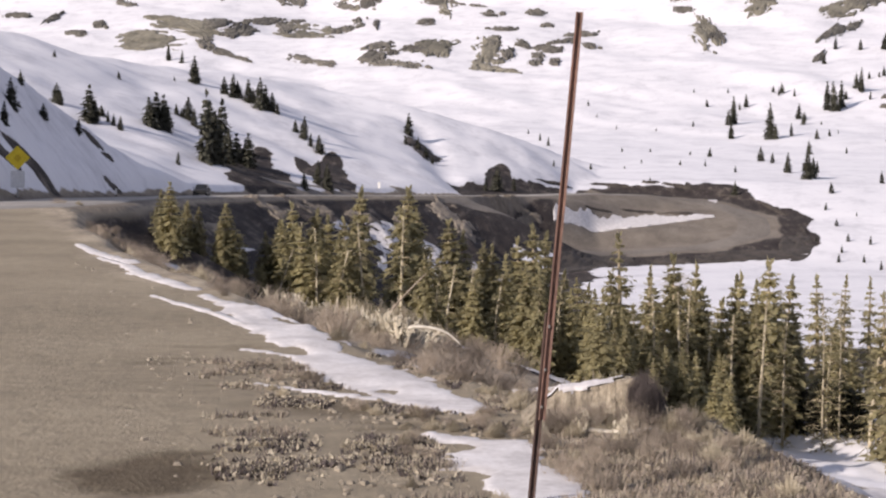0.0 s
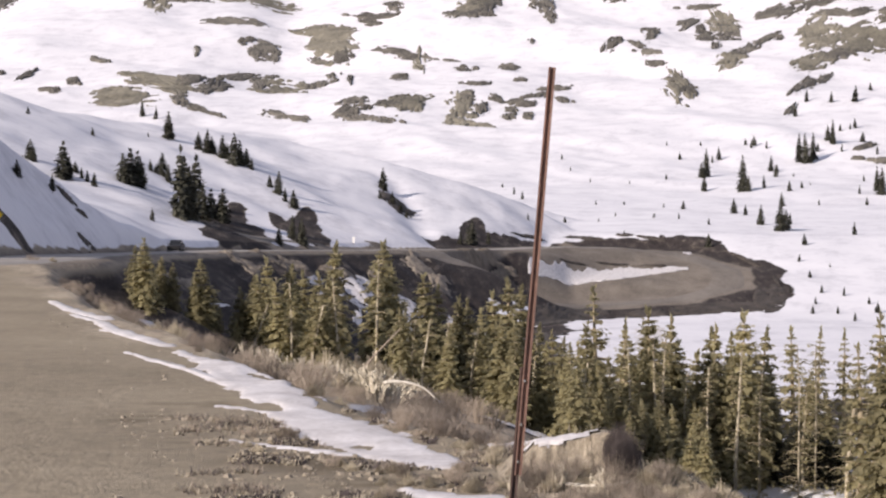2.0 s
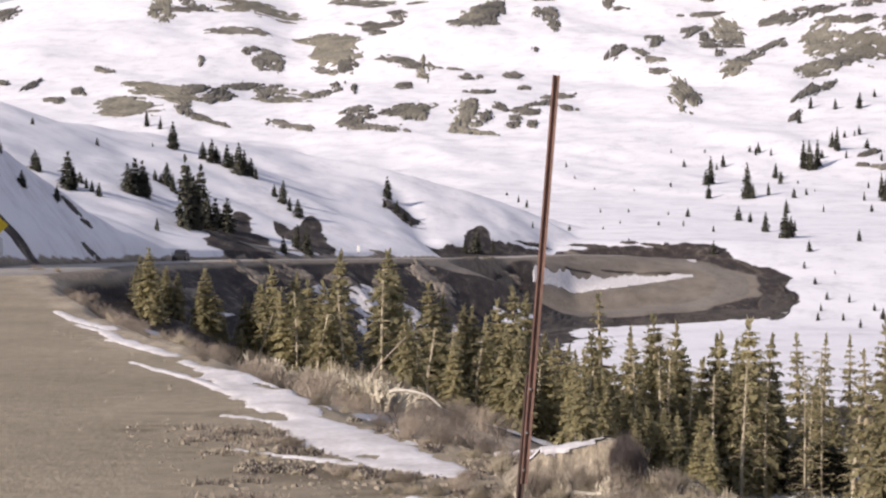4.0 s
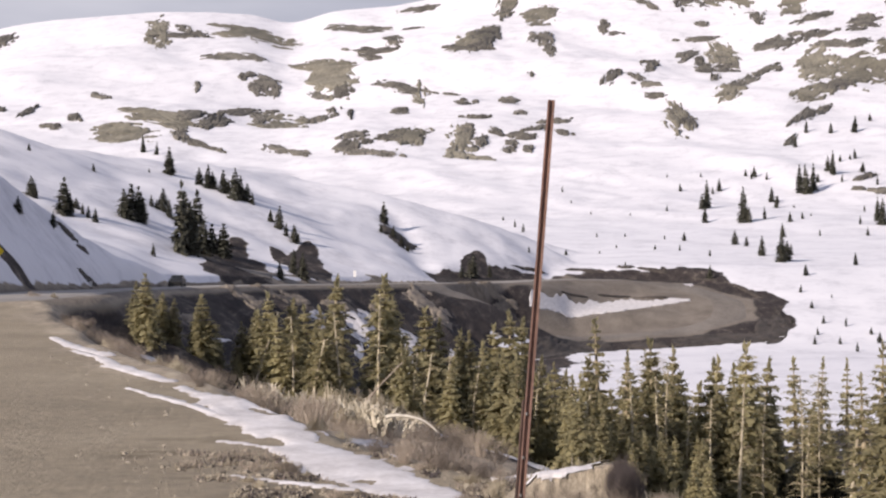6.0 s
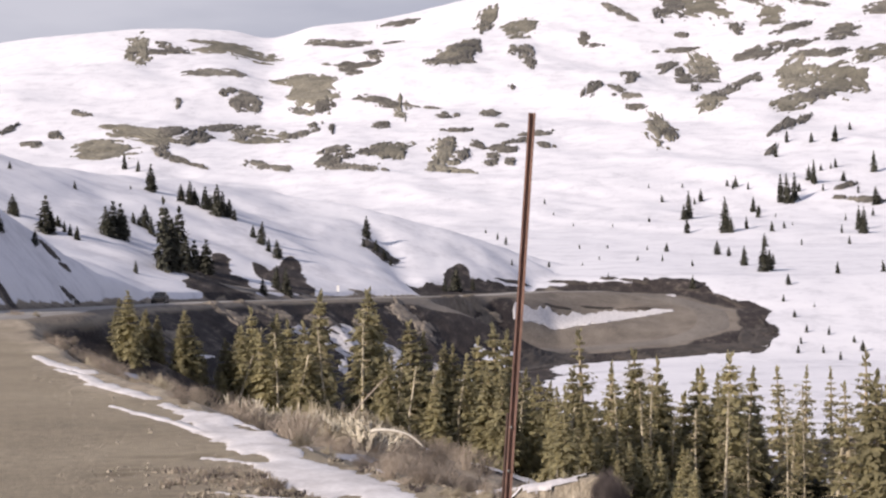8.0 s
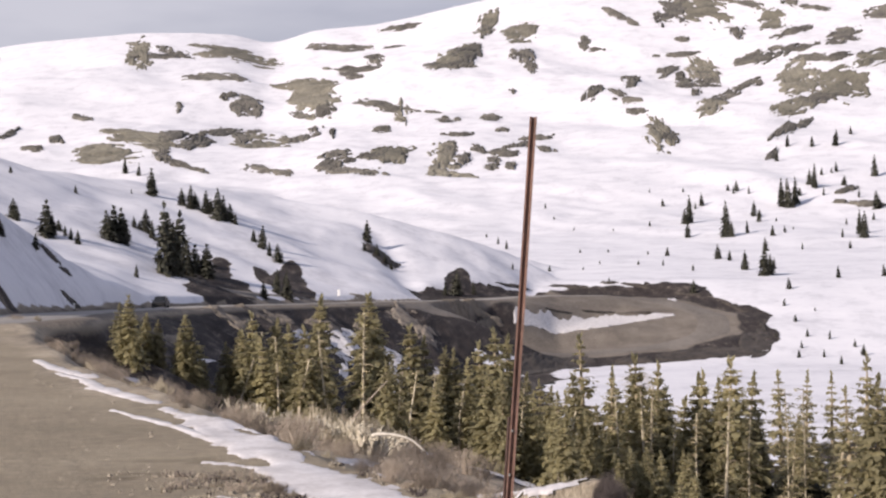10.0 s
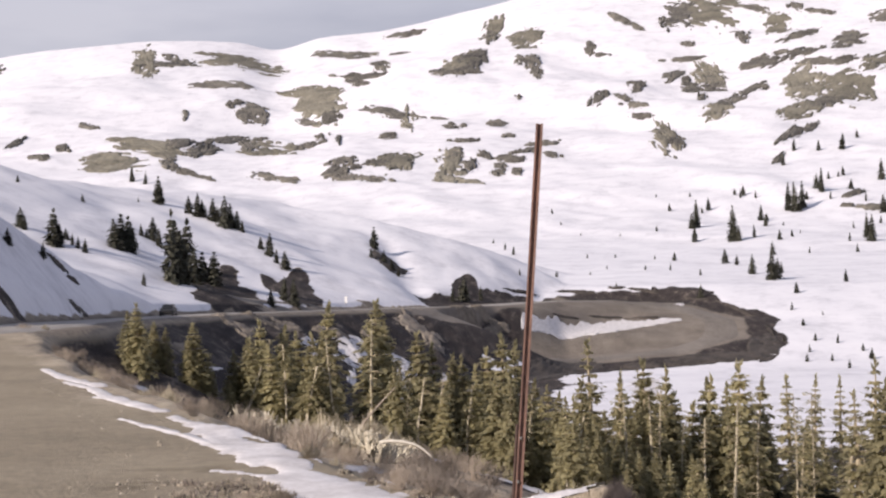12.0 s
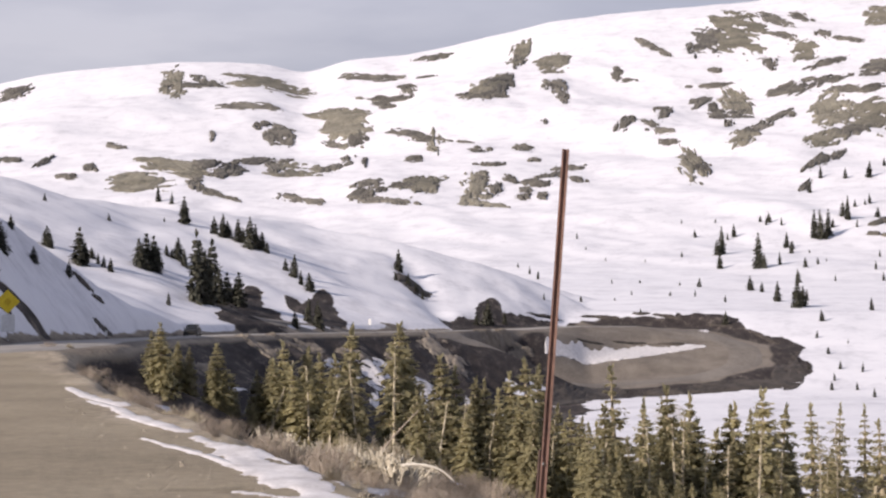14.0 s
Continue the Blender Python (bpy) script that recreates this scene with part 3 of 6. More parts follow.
ROCK_PATCHES_C = [
    (-25, 1147.9, 19, -20.1, -0.3, -10.1),
    (-57.1, 1049.9, 2.4, -13.4, 1.6, -38.7),
    (-72.7, 1105.6, 3.2, -2, 1.3, -20.4),
    (-25.2, 1036.7, 6, -1, 0.3, -13.4),
    (14.9, 1056.7, 5, -0.5, -0.1, -9.6),
    (44.4, 1069.7, 5.9, 2.2, -0.5, -12.3),
    (22.2, 983.2, 7, -0.7, -0.2, -6.8),
    (48.3, 1001.5, 4.5, 0.4, -0.3, -5.6),
    (-26.4, 913, 9.3, 2.5, 0.2, -6.7),
    (-48.6, 919.6, 8.1, 4.6, 0.7, -9),
    (-50.4, 894.8, 7.1, 3.1, 0.9, -9),
    (-43.5, 878, 8.4, -6.5, 0.3, -10.1),
    (-31, 865.5, 6.7, -5.2, 0.3, -11.8),
    (14.7, 940.6, 4.5, -0.4, -0.2, -12.4),
]
ROCK_PATCHES_D = [
    (22.9, 909.6, 2.9, 10.2, 1.9, -12.4),
    (32.2, 933.4, 2.8, -5.7, -0.8, -7.1),
    (44.3, 921.2, 8.3, -4.1, -0.4, -6),
    (38.9, 906.2, 3.4, -0.4, -0.3, -6.6),
    (36.2, 880.2, 3.2, -2.2, -0.4, -9),
    (46.5, 875.2, 2.3, -1.5, -0.6, -10.6),
    (56.8, 945.1, 7.5, 6.8, -0.4, -9.2),
    (67.1, 975.9, 9.3, 4.8, -0.5, -7.8),
    (68.9, 933.2, 3.5, -3.3, -0.8, -8.4),
    (-19.4, 1529.1, 16.6, -1.8, 0.5, -11.6),
    (55.9, 1406.9, 3, 26.8, 3.6, -26.4),
    (32.8, 1268.3, 12.8, 25.6, 2.1, -25.8),
    (20.1, 1237.8, 14, 2.2, -0, -10.8),
    (81.5, 1268.9, 1.2, -19, -5.7, -13.5),
]
ROCK_PATCHES_E = [
    (81.5, 1225.8, 3.7, -12.9, -3.3, -28.5),
    (71.9, 1268.6, 3.9, 0.1, -0.7, -12.5),
    (63.5, 1145.4, 1.7, -0.8, -0.3, -5.9),
    (163.9, 1393.6, 7.5, -17.3, -2.3, -9.5),
    (174.6, 1366.2, 4.3, -13.3, -1.9, -8),
    (129.2, 1302.2, 3.1, -6.6, -2.9, -14.1),
    (135, 1281.3, 4.2, -2, -0.5, -5),
    (147.3, 1156.8, 5.5, -2.9, -4.1, -27.3),
    (117.1, 1115.3, 6.5, 11.2, -0.2, -17),
    (131.1, 1105.1, 4.2, -9.1, -1.5, -7.5),
    (137.5, 1081.2, 5.8, -3.6, -0.7, -5.7),
    (137, 1049.7, 6.8, -2.7, -0.6, -6),
    (143.2, 950, 3.1, -8, -3.4, -15.9),
    (215.1, 1400.6, 12, -6.1, -7.7, -50.4),
]
ROCK_PATCHES_F = [
    (198.3, 1377.8, -0.9, -20.7, -4.1, -8.3),
    (284.2, 1458.9, 9.2, -29.6, -4.5, -16.9),
    (308.6, 1468, 5.4, -13.6, -3.6, -13.8),
    (275.6, 1379.2, 7.6, -12.9, -2.1, -8.5),
    (249.5, 1301.5, 4.4, 13.5, 1.7, -17.1),
    (290.3, 1279.4, 17.4, 15.2, -2, -11.4),
    (243.7, 1212.5, 13.9, 3.3, -2.2, -15.8),
    (263.9, 1209.8, 17.9, 16.7, -1.4, -12.1),
    (282.8, 1219.7, 7.6, 2.8, -2.4, -12.2),
    (280.6, 1176.3, 15.9, -9.1, -1.7, -7.4),
    (297.1, 1169.8, 9.4, 3.1, -1.9, -9),
    (206, 1299.9, 5.3, -0, -0.8, -5),
    (199.4, 1259.8, 11.8, 1.7, -0.7, -5.5),
    (180.4, 1205.6, 11, 17.4, -1.7, -18.7),
]
ROCK_PATCHES_G = [
    (200.8, 1158, 8.3, -4.5, -4.5, -26.1),
    (184.2, 1152.8, 5.3, -8, -3.4, -18.1),
    (184.1, 1105.9, -1, -11.3, -4.9, -11.5),
    (205.6, 1099.6, 15.5, 24, -1.3, -13.2),
    (222.3, 1126.5, 7.7, 8, -1.1, -8.5),
    (229.6, 1124.5, 2.8, -1.5, -1.3, -6.6),
    (249.4, 1047.3, 13.9, 9.4, -2.3, -11.3),
    (319.8, 1249.8, 14.7, 8.2, -5.6, -25.4),
    (308.7, 1369.3, 3.9, -5.4, -3.1, -11.6),
    (322.7, 1349.6, 11.3, -4.9, -1.4, -5.6),
    (222, 975.2, 12.3, 18.3, -1.2, -8.2),
    (370.2, 1322.1, 13.9, 1.9, -3.1, -14),
    (209.9, 955.7, 10.5, 22.5, -2.3, -16.2),
    (185.5, 875.8, 5.6, 11.9, -0.9, -8.4),
]
ROCK_PATCHES_H = [
    (195.9, 724.3, 6.7, -2.7, -1.3, -4.8),
    (194.4, 757.1, 6.5, 5.5, -1.1, -4.8),
    (-233.1, 1465.1, 1.8, -1.7, 0.6, -4.6),
    (-244.2, 1409.3, 5.3, 1.4, 0.7, -4.4),
    (-145.4, 1219.2, 3.2, -2.4, 0.3, -7.9),
    (-122, 1197.4, 0.7, -1.2, -0.2, -2.7),
    (-416.4, 1458.9, 2.8, 4.2, 2, -6.1),
    (-273.5, 1121.2, 0.5, 5.5, 1.1, -3.5),
    (-224.3, 1030.5, 1.8, -1.8, 1.1, -4.8),
    (-139.9, 1051.1, 2.1, 1.5, 0.6, -4.1),
    (-122.1, 905.5, 4.7, -5.7, 0.4, -3.6),
    (-112.6, 1101.2, 4.5, 3.1, 0.9, -7.5),
    (-67.2, 1046.5, 2.6, 3.6, 0.7, -7.3),
    (-23.3, 1448.6, 9.3, -4.4, 0.1, -4.3),
]
ROCK_PATCHES_I = [
    (-74.8, 1321.4, 3.9, -3.5, 0.1, -2.5),
    (-61.6, 1159.6, 1.8, -1.2, 0.3, -4.2),
    (7.1, 1117.6, 5.6, -5.9, -0.1, -3),
    (-67, 1117, 0.7, -0.5, 0.3, -4.6),
    (22.7, 1060, 1.9, -0.2, -0.1, -3.7),
    (12.4, 989.2, 1.6, -0.2, -0, -1.6),
    (-43, 906.5, 2.5, 0.7, 0.1, -1.8),
    (-40, 900.9, 2.8, 1.2, 0.4, -3.5),
    (-19.3, 853.1, 1.9, -1.5, 0.1, -3.4),
    (18.4, 895, 1.1, 4, 0.7, -4.8),
    (29.9, 930.3, 2.5, -1.2, -0.1, -1.8),
    (40.1, 884.5, 0.9, -0.7, -0.1, -2.7),
    (47.6, 934.1, 2.5, 2.2, -0.1, -3),
    (74.4, 926.8, 1, -0.9, -0.2, -2.3),
]
ROCK_PATCHES_J = [
    (50.4, 1355.4, 0.8, 7.1, 1, -7),
    (38.3, 1234.7, 3.5, 0.5, -0, -2.7),
    (85.2, 1229.7, 1.1, -3.7, -1, -8.2),
    (60.9, 1148.9, 0.4, -0.2, -0.1, -1.5),
    (168.9, 1386.3, 1.5, -4.5, -0.6, -2.7),
    (141.4, 1274.4, 1.1, -0.5, -0.1, -1.3),
    (107.9, 1100.9, 2.2, 3.8, -0.1, -5.7),
    (127.2, 1088.9, 1.3, -0.8, -0.2, -1.3),
    (136.2, 974.3, 0.9, -2.2, -1, -4.5),
    (196.8, 1341, -0.3, -6.1, -1.2, -2.5),
    (316.7, 1450.8, 1.6, -4, -1.1, -4.1),
    (256.3, 1308.6, 1, 3, 0.4, -3.8),
    (264.2, 1229.4, 5.5, 1.3, -0.9, -6.3),
    (295.7, 1228.6, 2.6, 1, -0.8, -4.1),
]
ROCK_PATCHES_K = [
    (312.4, 1168.4, 3.5, 1.2, -0.7, -3.4),
    (179, 1255.3, 2.7, 0.4, -0.2, -1.3),
    (185.8, 1186.2, 3.2, -1.7, -1.7, -10),
    (184.2, 1120.2, -0.3, -3.1, -1.3, -3.2),
    (232.5, 1141.4, 3, 3.1, -0.4, -3.3),
    (273.8, 1070, 3.2, 2.2, -0.5, -2.6),
    (301.6, 1370.6, 1.4, -2, -1.1, -4.2),
    (203.9, 944.6, 4, 5.9, -0.4, -2.6),
    (196, 925.8, 3.3, 7.1, -0.7, -5.1),
    (185.3, 732.4, 2.4, -1, -0.5, -1.7),
]
ROCK_PATCHES = ROCK_PATCHES_A + ROCK_PATCHES_B + ROCK_PATCHES_C + ROCK_PATCHES_D + ROCK_PATCHES_E + ROCK_PATCHES_F + ROCK_PATCHES_G + ROCK_PATCHES_H + ROCK_PATCHES_I + ROCK_PATCHES_J + ROCK_PATCHES_K
BANK_PATCHES_A = [
    (-43.2, 191.6, 0.8, 1.3, 0.1, -1.3),
    (-41.7, 192.6, 0.4, 1.4, 0.1, -1),
    (-40.2, 277.5, 3.4, -2, 1.2, -10.2),
]
BANK_PATCHES_B = [
    (-10.2, 379, 4, -2.8, -0.5, -5.2),
    (21, 393.2, 5, 5.9, -0.3, -4.2),
    (35.5, 405.7, 6.2, -0.7, -0.5, -4.6),
    (45.6, 409, 2.8, -0.1, -0.5, -4.9),
    (52.2, 406.1, 3.9, -1.6, -0.5, -3),
    (63.3, 397.3, 3.3, -4.3, -0.6, -2.7),
    (71, 380.5, 2.1, -7.5, -1, -3.3),
    (72.7, 356.5, -0.2, -6.1, -1.7, -3.7),
    (-34.5, 122.6, 0.7, 2.6, 0.4, -3.1),
    (-39, 182.6, 0.3, 3.2, 0.2, -0.9),
    # Dark strips that paint in the shade under the upper road's fill edge.
    (29, 359.8, 4, 3.8, -0.1, -1.2),
    (38.7, 370, 4.7, 2.9, -0.2, -1.4),
    (48.4, 371.8, 5, -0.3, -0.3, -1.8),
]
BANK_PATCHES_C = [
    (21.3, 308.7, 6.2, 11.1, -0.4, -9.9),
    (28.8, 321.8, 4.3, 4.7, -0.8, -8.8),
    (16, 264, 2.7, -0.4, -1, -16.2),
    (58.3, 330, 8.8, 2.1, -0.7, -4),
    (67.9, 339.7, 3.6, 0.6, -2.3, -11.4),
    (49.8, 325.8, 4.6, 0.8, -0.5, -3.3),
    (40.5, 322.6, 4.4, 0.1, -0.4, -3),
]
BANK_PATCHES = BANK_PATCHES_A + BANK_PATCHES_B + BANK_PATCHES_C
RUBBLE_PATCHES_A = [
    (-24.8, 238.7, 2.6, 1, 0.1, -2.1),
    (-21.7, 245, 2.2, 1.5, 0, -2),
    (-26.6, 220, 2.7, -2.3, 0.3, -3.4),
    (-21, 138.4, 0.9, 2, 0.1, -1.2),
    (-19.8, 119.3, 0.3, 2, 0.2, -1.2),
    (-4, 296.6, 2.5, -2.1, -0.7, -5.7),
    (0.1, 293.7, 1.4, -3.9, -1.1, -4.8),
    (7.5, 331, 3.6, 2.2, -0.4, -2),
    (11.1, 337.2, 2.8, 1.5, -0.2, -1.1),
    (-16.1, 256.6, 2.4, 1.8, -0, -1.6),
    (-9.7, 274.1, 1.6, -0.1, -0.3, -4),
    (13.4, 336.8, 2.2, 1.1, -0.5, -1.9),
]
RUBBLE_PATCHES = RUBBLE_PATCHES_A
SNOW_PATCHES_A = [
    (-2.7, 160, 2.4, 1.4, 0, -3),
    (-1.4, 33.3, 0.4, 0.6, 0, -0.4),
    (58.5, 390.6, 1.2, 0.1, -0.6, -3.9),
    (-12.3, 250.7, 2.4, 1, -0.3, -8),
    (-11.6, 234.5, 0.4, 3.2, 0.5, -9.4),
    (-5.6, 264.8, 2.7, 1.4, -0.1, -3.8),
    (-4, 256.9, 1.4, 3.8, 0.1, -9),
    (-12.8, 259.9, 2.4, 4.1, 0, -2.5),
    (1.9, 270.3, 0.6, 1.5, -0, -4.4),
    (5.6, 267, 0.5, 1, -0.2, -9.8),
    (-18.6, 242.4, 1.2, 2.7, 0.1, -2.2),
    (-16.6, 231.8, 0.3, 1.9, 0.4, -5.2),
    (-16.1, 120.7, 0.5, 1.6, 0.1, -0.7),
    (35.4, 274.8, 2.8, 0.2, -2.7, -21),
]
SNOW_PATCHES = SNOW_PATCHES_A
for k, row in enumerate(TURF_PATCHES):
    draped("turf_patch", TURF, *row, 1.3, 1.0 + k * 0.37, "olive brown alpine turf bared by melting snow", "turf patch", "bare patches on the mountain")
for k, row in enumerate(ROCK_PATCHES):
    draped("rock_outcrop", ROCK, *row, 1.5, 40.0 + k * 0.29, "dark grey brown rock showing through the snow", "rock outcrop", "bare patches on the mountain")
for k, row in enumerate(BANK_PATCHES):
    if row[1] > 355 and row[0] > 15:
        row = (row[0], row[1], row[2] * 0.8, row[3] * 0.8, row[4] * 0.25, row[5] * 0.25)
    draped("soil_or_shade_bank", SOIL_AND_SHADE, *row, 0.4, 80.0 + k * 0.41, "dark wet soil bank bared of snow above the road", "bare bank", "bare banks above the road", 2.0, 0.6)
for k, row in enumerate(RUBBLE_PATCHES):
    draped("rubble_streak", RUBBLE, *row, 0.4, 95.0 + k * 0.41, "pale dry rubble streak on the dark road fill", "rubble", "rubble on the road fill")
for k, row in enumerate(SNOW_PATCHES):
    draped("snow_patch", SNOW, *row, 0.05, 120.0 + k * 0.43, "thin old snow patch with ragged melting edges", "snow patch", "snow patches at the lot's edge", 14.0, 0.8)


def snow_strip(line, seed):
    """A long thin sheet of snow along a line of (x, y, half width), with tongues and holes."""
    pts = np.array(line)
    xs, ys = np.arange(pts[:, 0].min() - 1.5, pts[:, 0].max() + 1.5, 0.07), np.arange(pts[:, 1].min() - 2.5, pts[:, 1].max() + 2.5, 0.16)
    gx, gy = np.meshgrid(xs, ys)
    d, half = along(line, gx, gy)
    n1, n2, n3 = fbm(gx / 1.5, gy / 1.0, 3, seed), fbm(gx / 0.8, gy / 0.5, 5, seed + 1), fbm(gx / 0.3, gy / 0.45, 3, seed + 2)
    level = 1.0 - (np.abs(d) / half) ** 1.6 + 1.9 * n1 + 2.6 * n2 + 1.1 * n3
    if pts[0, 1] > 26:
        # further off it lies in streaks along the edge
        streaks = fbm(gy / 2.4, d / half * 1.5 + gy / 9, 4, seed + 4)
        level = 1.05 - (np.abs(d) / half) ** 1.6 + 0.9 * n1 + 3.4 * streaks + 1.2 * n3
    z = height(gx, gy) + np.where(level > 0, 0.010 + 0.018 * np.clip(level, 0, 1) + 0.008 * n2, np.clip(level, -0.4, 0) * 0.2)
    nx = len(xs)
    ok = (level > -0.12).ravel()
    faces = []
    for j in range(len(ys) - 1):
        for k in range(j * nx, j * nx + nx - 1):
            if ok[k] or ok[k + 1] or ok[k + nx] or ok[k + nx + 1]:
                faces.append((k, k + 1, k + nx + 1, k + nx))
    used = sorted({v for f in faces for v in f})
    to = {v: n for n, v in enumerate(used)}
    verts = np.stack([gx, gy, z], 2).reshape(-1, 3)[used]
    return tagged(quick("snow_patch", verts.tolist(), [tuple(to[v] for v in f) for f in faces], SNOW, smooth=True),
                  "long thin strip of old snow along the lot's edge", "snow patch", "snow patches at the lot's edge")


def snow_island():
    """The wedge of snow left between the two limbs of the hairpin."""
    nu, nv = 120, 26
    verts, faces = [], []
    for i in range(nu + 1):
        x = 10.4 + 21.6 * i / nu
        low = np.interp(x, [9.5, 11.8, 14.8, 18.5, 22, 26.9, 31.9], [193.6, 195.9, 198.9, 201.6, 203.6, 208.0, 211.4])
        high = np.interp(x, [9.5, 11.8, 14.8, 18.7, 22.6, 27.1, 31.9], [194.8, 198.6, 203.0, 207.4, 210.8, 211.8, 212.2])
        wobble = fbm(np.array([x / 0.9, x / 1.1]), np.array([0.5, 9.5]), 4, 141.0) * np.array([1.6, 5.0]) * min(1.0, 0.25 * (32.2 - x))
        low, high = low + float(wobble[0]), high + float(wobble[1])
        for j in range(nv + 1):
            y = low + (high - low) * j / nv
            edge = min(i, nu - i, j, nv - j)
            wx, wy = x * UNIT, y * UNIT
            verts.append((wx, wy, ground_z(wx, wy) + (0.22 if edge else -0.1)))
    for i in range(nu):
        for j in range(nv):
            k = i * (nv + 1) + j
            faces.append((k, k + nv + 1, k + nv + 2, k + 1))
    return tagged(quick("snow_patch", verts, faces, SNOW, smooth=True), "wedge of old snow inside the bend of the road", "snow patch")


snow_island()
STRIPS = [
    [(0.64, 21.03, 0.20), (0.83, 20.61, 0.35), (1.02, 20.21, 0.40), (1.17, 19.82, 0.30)],
    [(-5.21, 32.91, 0.14), (-4.21, 30.53, 0.34), (-3.22, 27.52, 0.48), (-2.42, 25.05, 0.56), (-1.72, 22.67, 0.66), (-1.02, 20.65, 0.72), (-0.50, 19.50, 0.66), (-0.03, 18.60, 0.42)],
    [(-6.14, 32.40, 0.10), (-5.14, 30.43, 0.17), (-4.07, 28.11, 0.18), (-3.39, 26.60, 0.12)],
    [(-7.87, 38.39, 0.13), (-6.84, 36.76, 0.22), (-5.79, 34.68, 0.15)],
    [(-11.90, 50.80, 0.12), (-10.60, 47.20, 0.24), (-9.40, 44.10, 0.26), (-8.40, 41.70, 0.18)],
    [(-9.60, 43.60, 0.16), (-8.40, 40.90, 0.24), (-7.50, 38.30, 0.26), (-6.50, 36.00, 0.24), (-5.63, 34.10, 0.16)],
    [(-3.20, 23.80, 0.06), (-2.75, 23.50, 0.12), (-2.30, 23.07, 0.14)],
    [(-2.60, 20.30, 0.06), (-1.95, 19.75, 0.14), (-1.12, 19.25, 0.20)],
    [(-0.32, 16.75, 0.14), (0.12, 16.15, 0.42), (0.38, 15.20, 0.50), (0.50, 14.30, 0.55), (0.60, 13.60, 0.50)],
    [(3.45, 15.20, 0.12), (3.90, 16.30, 0.28), (4.50, 17.80, 0.34), (5.00, 18.80, 0.3)],
    [(3.75, 14.70, 0.10), (4.20, 15.60, 0.20), (4.60, 16.30, 0.2)],
    [(-17.30, 89.20, 0.30), (-16.20, 88.80, 0.60), (-15.00, 88.60, 0.65), (-13.90, 88.90, 0.35)],
]


def on_snow(x, y, share=0.9):
    """Whether places lie on one of the strips of snow."""
    found = np.zeros(np.shape(x), bool)
    for line in STRIPS:
        d, half = along(line, x, y)
        found |= np.abs(d) < half * share
    return found


for k, line in enumerate(STRIPS):
    snow_strip(line, 130.5 + k)


# ---- trees ----
def add_spray(verts, faces, at, along_way, side, length, width):
    """A small pointed twig of needles: two triangles that droop from its spine."""
    n = len(verts)
    tip = at + along_way * length
    mid = at + along_way * length * 0.45
    verts.extend((at, mid + side * width, tip, mid - side * width))
    faces.append((n, n + 1, n + 2))
    faces.append((n, n + 2, n + 3))


def tapered(verts, faces, path, radii, sides=6):
    start = len(verts)
    for p, r in zip(path, radii):
        for k in range(sides):
            a = 2 * math.pi * k / sides
            verts.append(Vector((p[0] + r * math.cos(a), p[1] + r * math.sin(a), p[2])))
    for i in range(len(path) - 1):
        for k in range(sides):
            a, b = start + i * sides + k, start + i * sides + (k + 1) % sides
            faces.append((a, b, b + sides, a + sides))


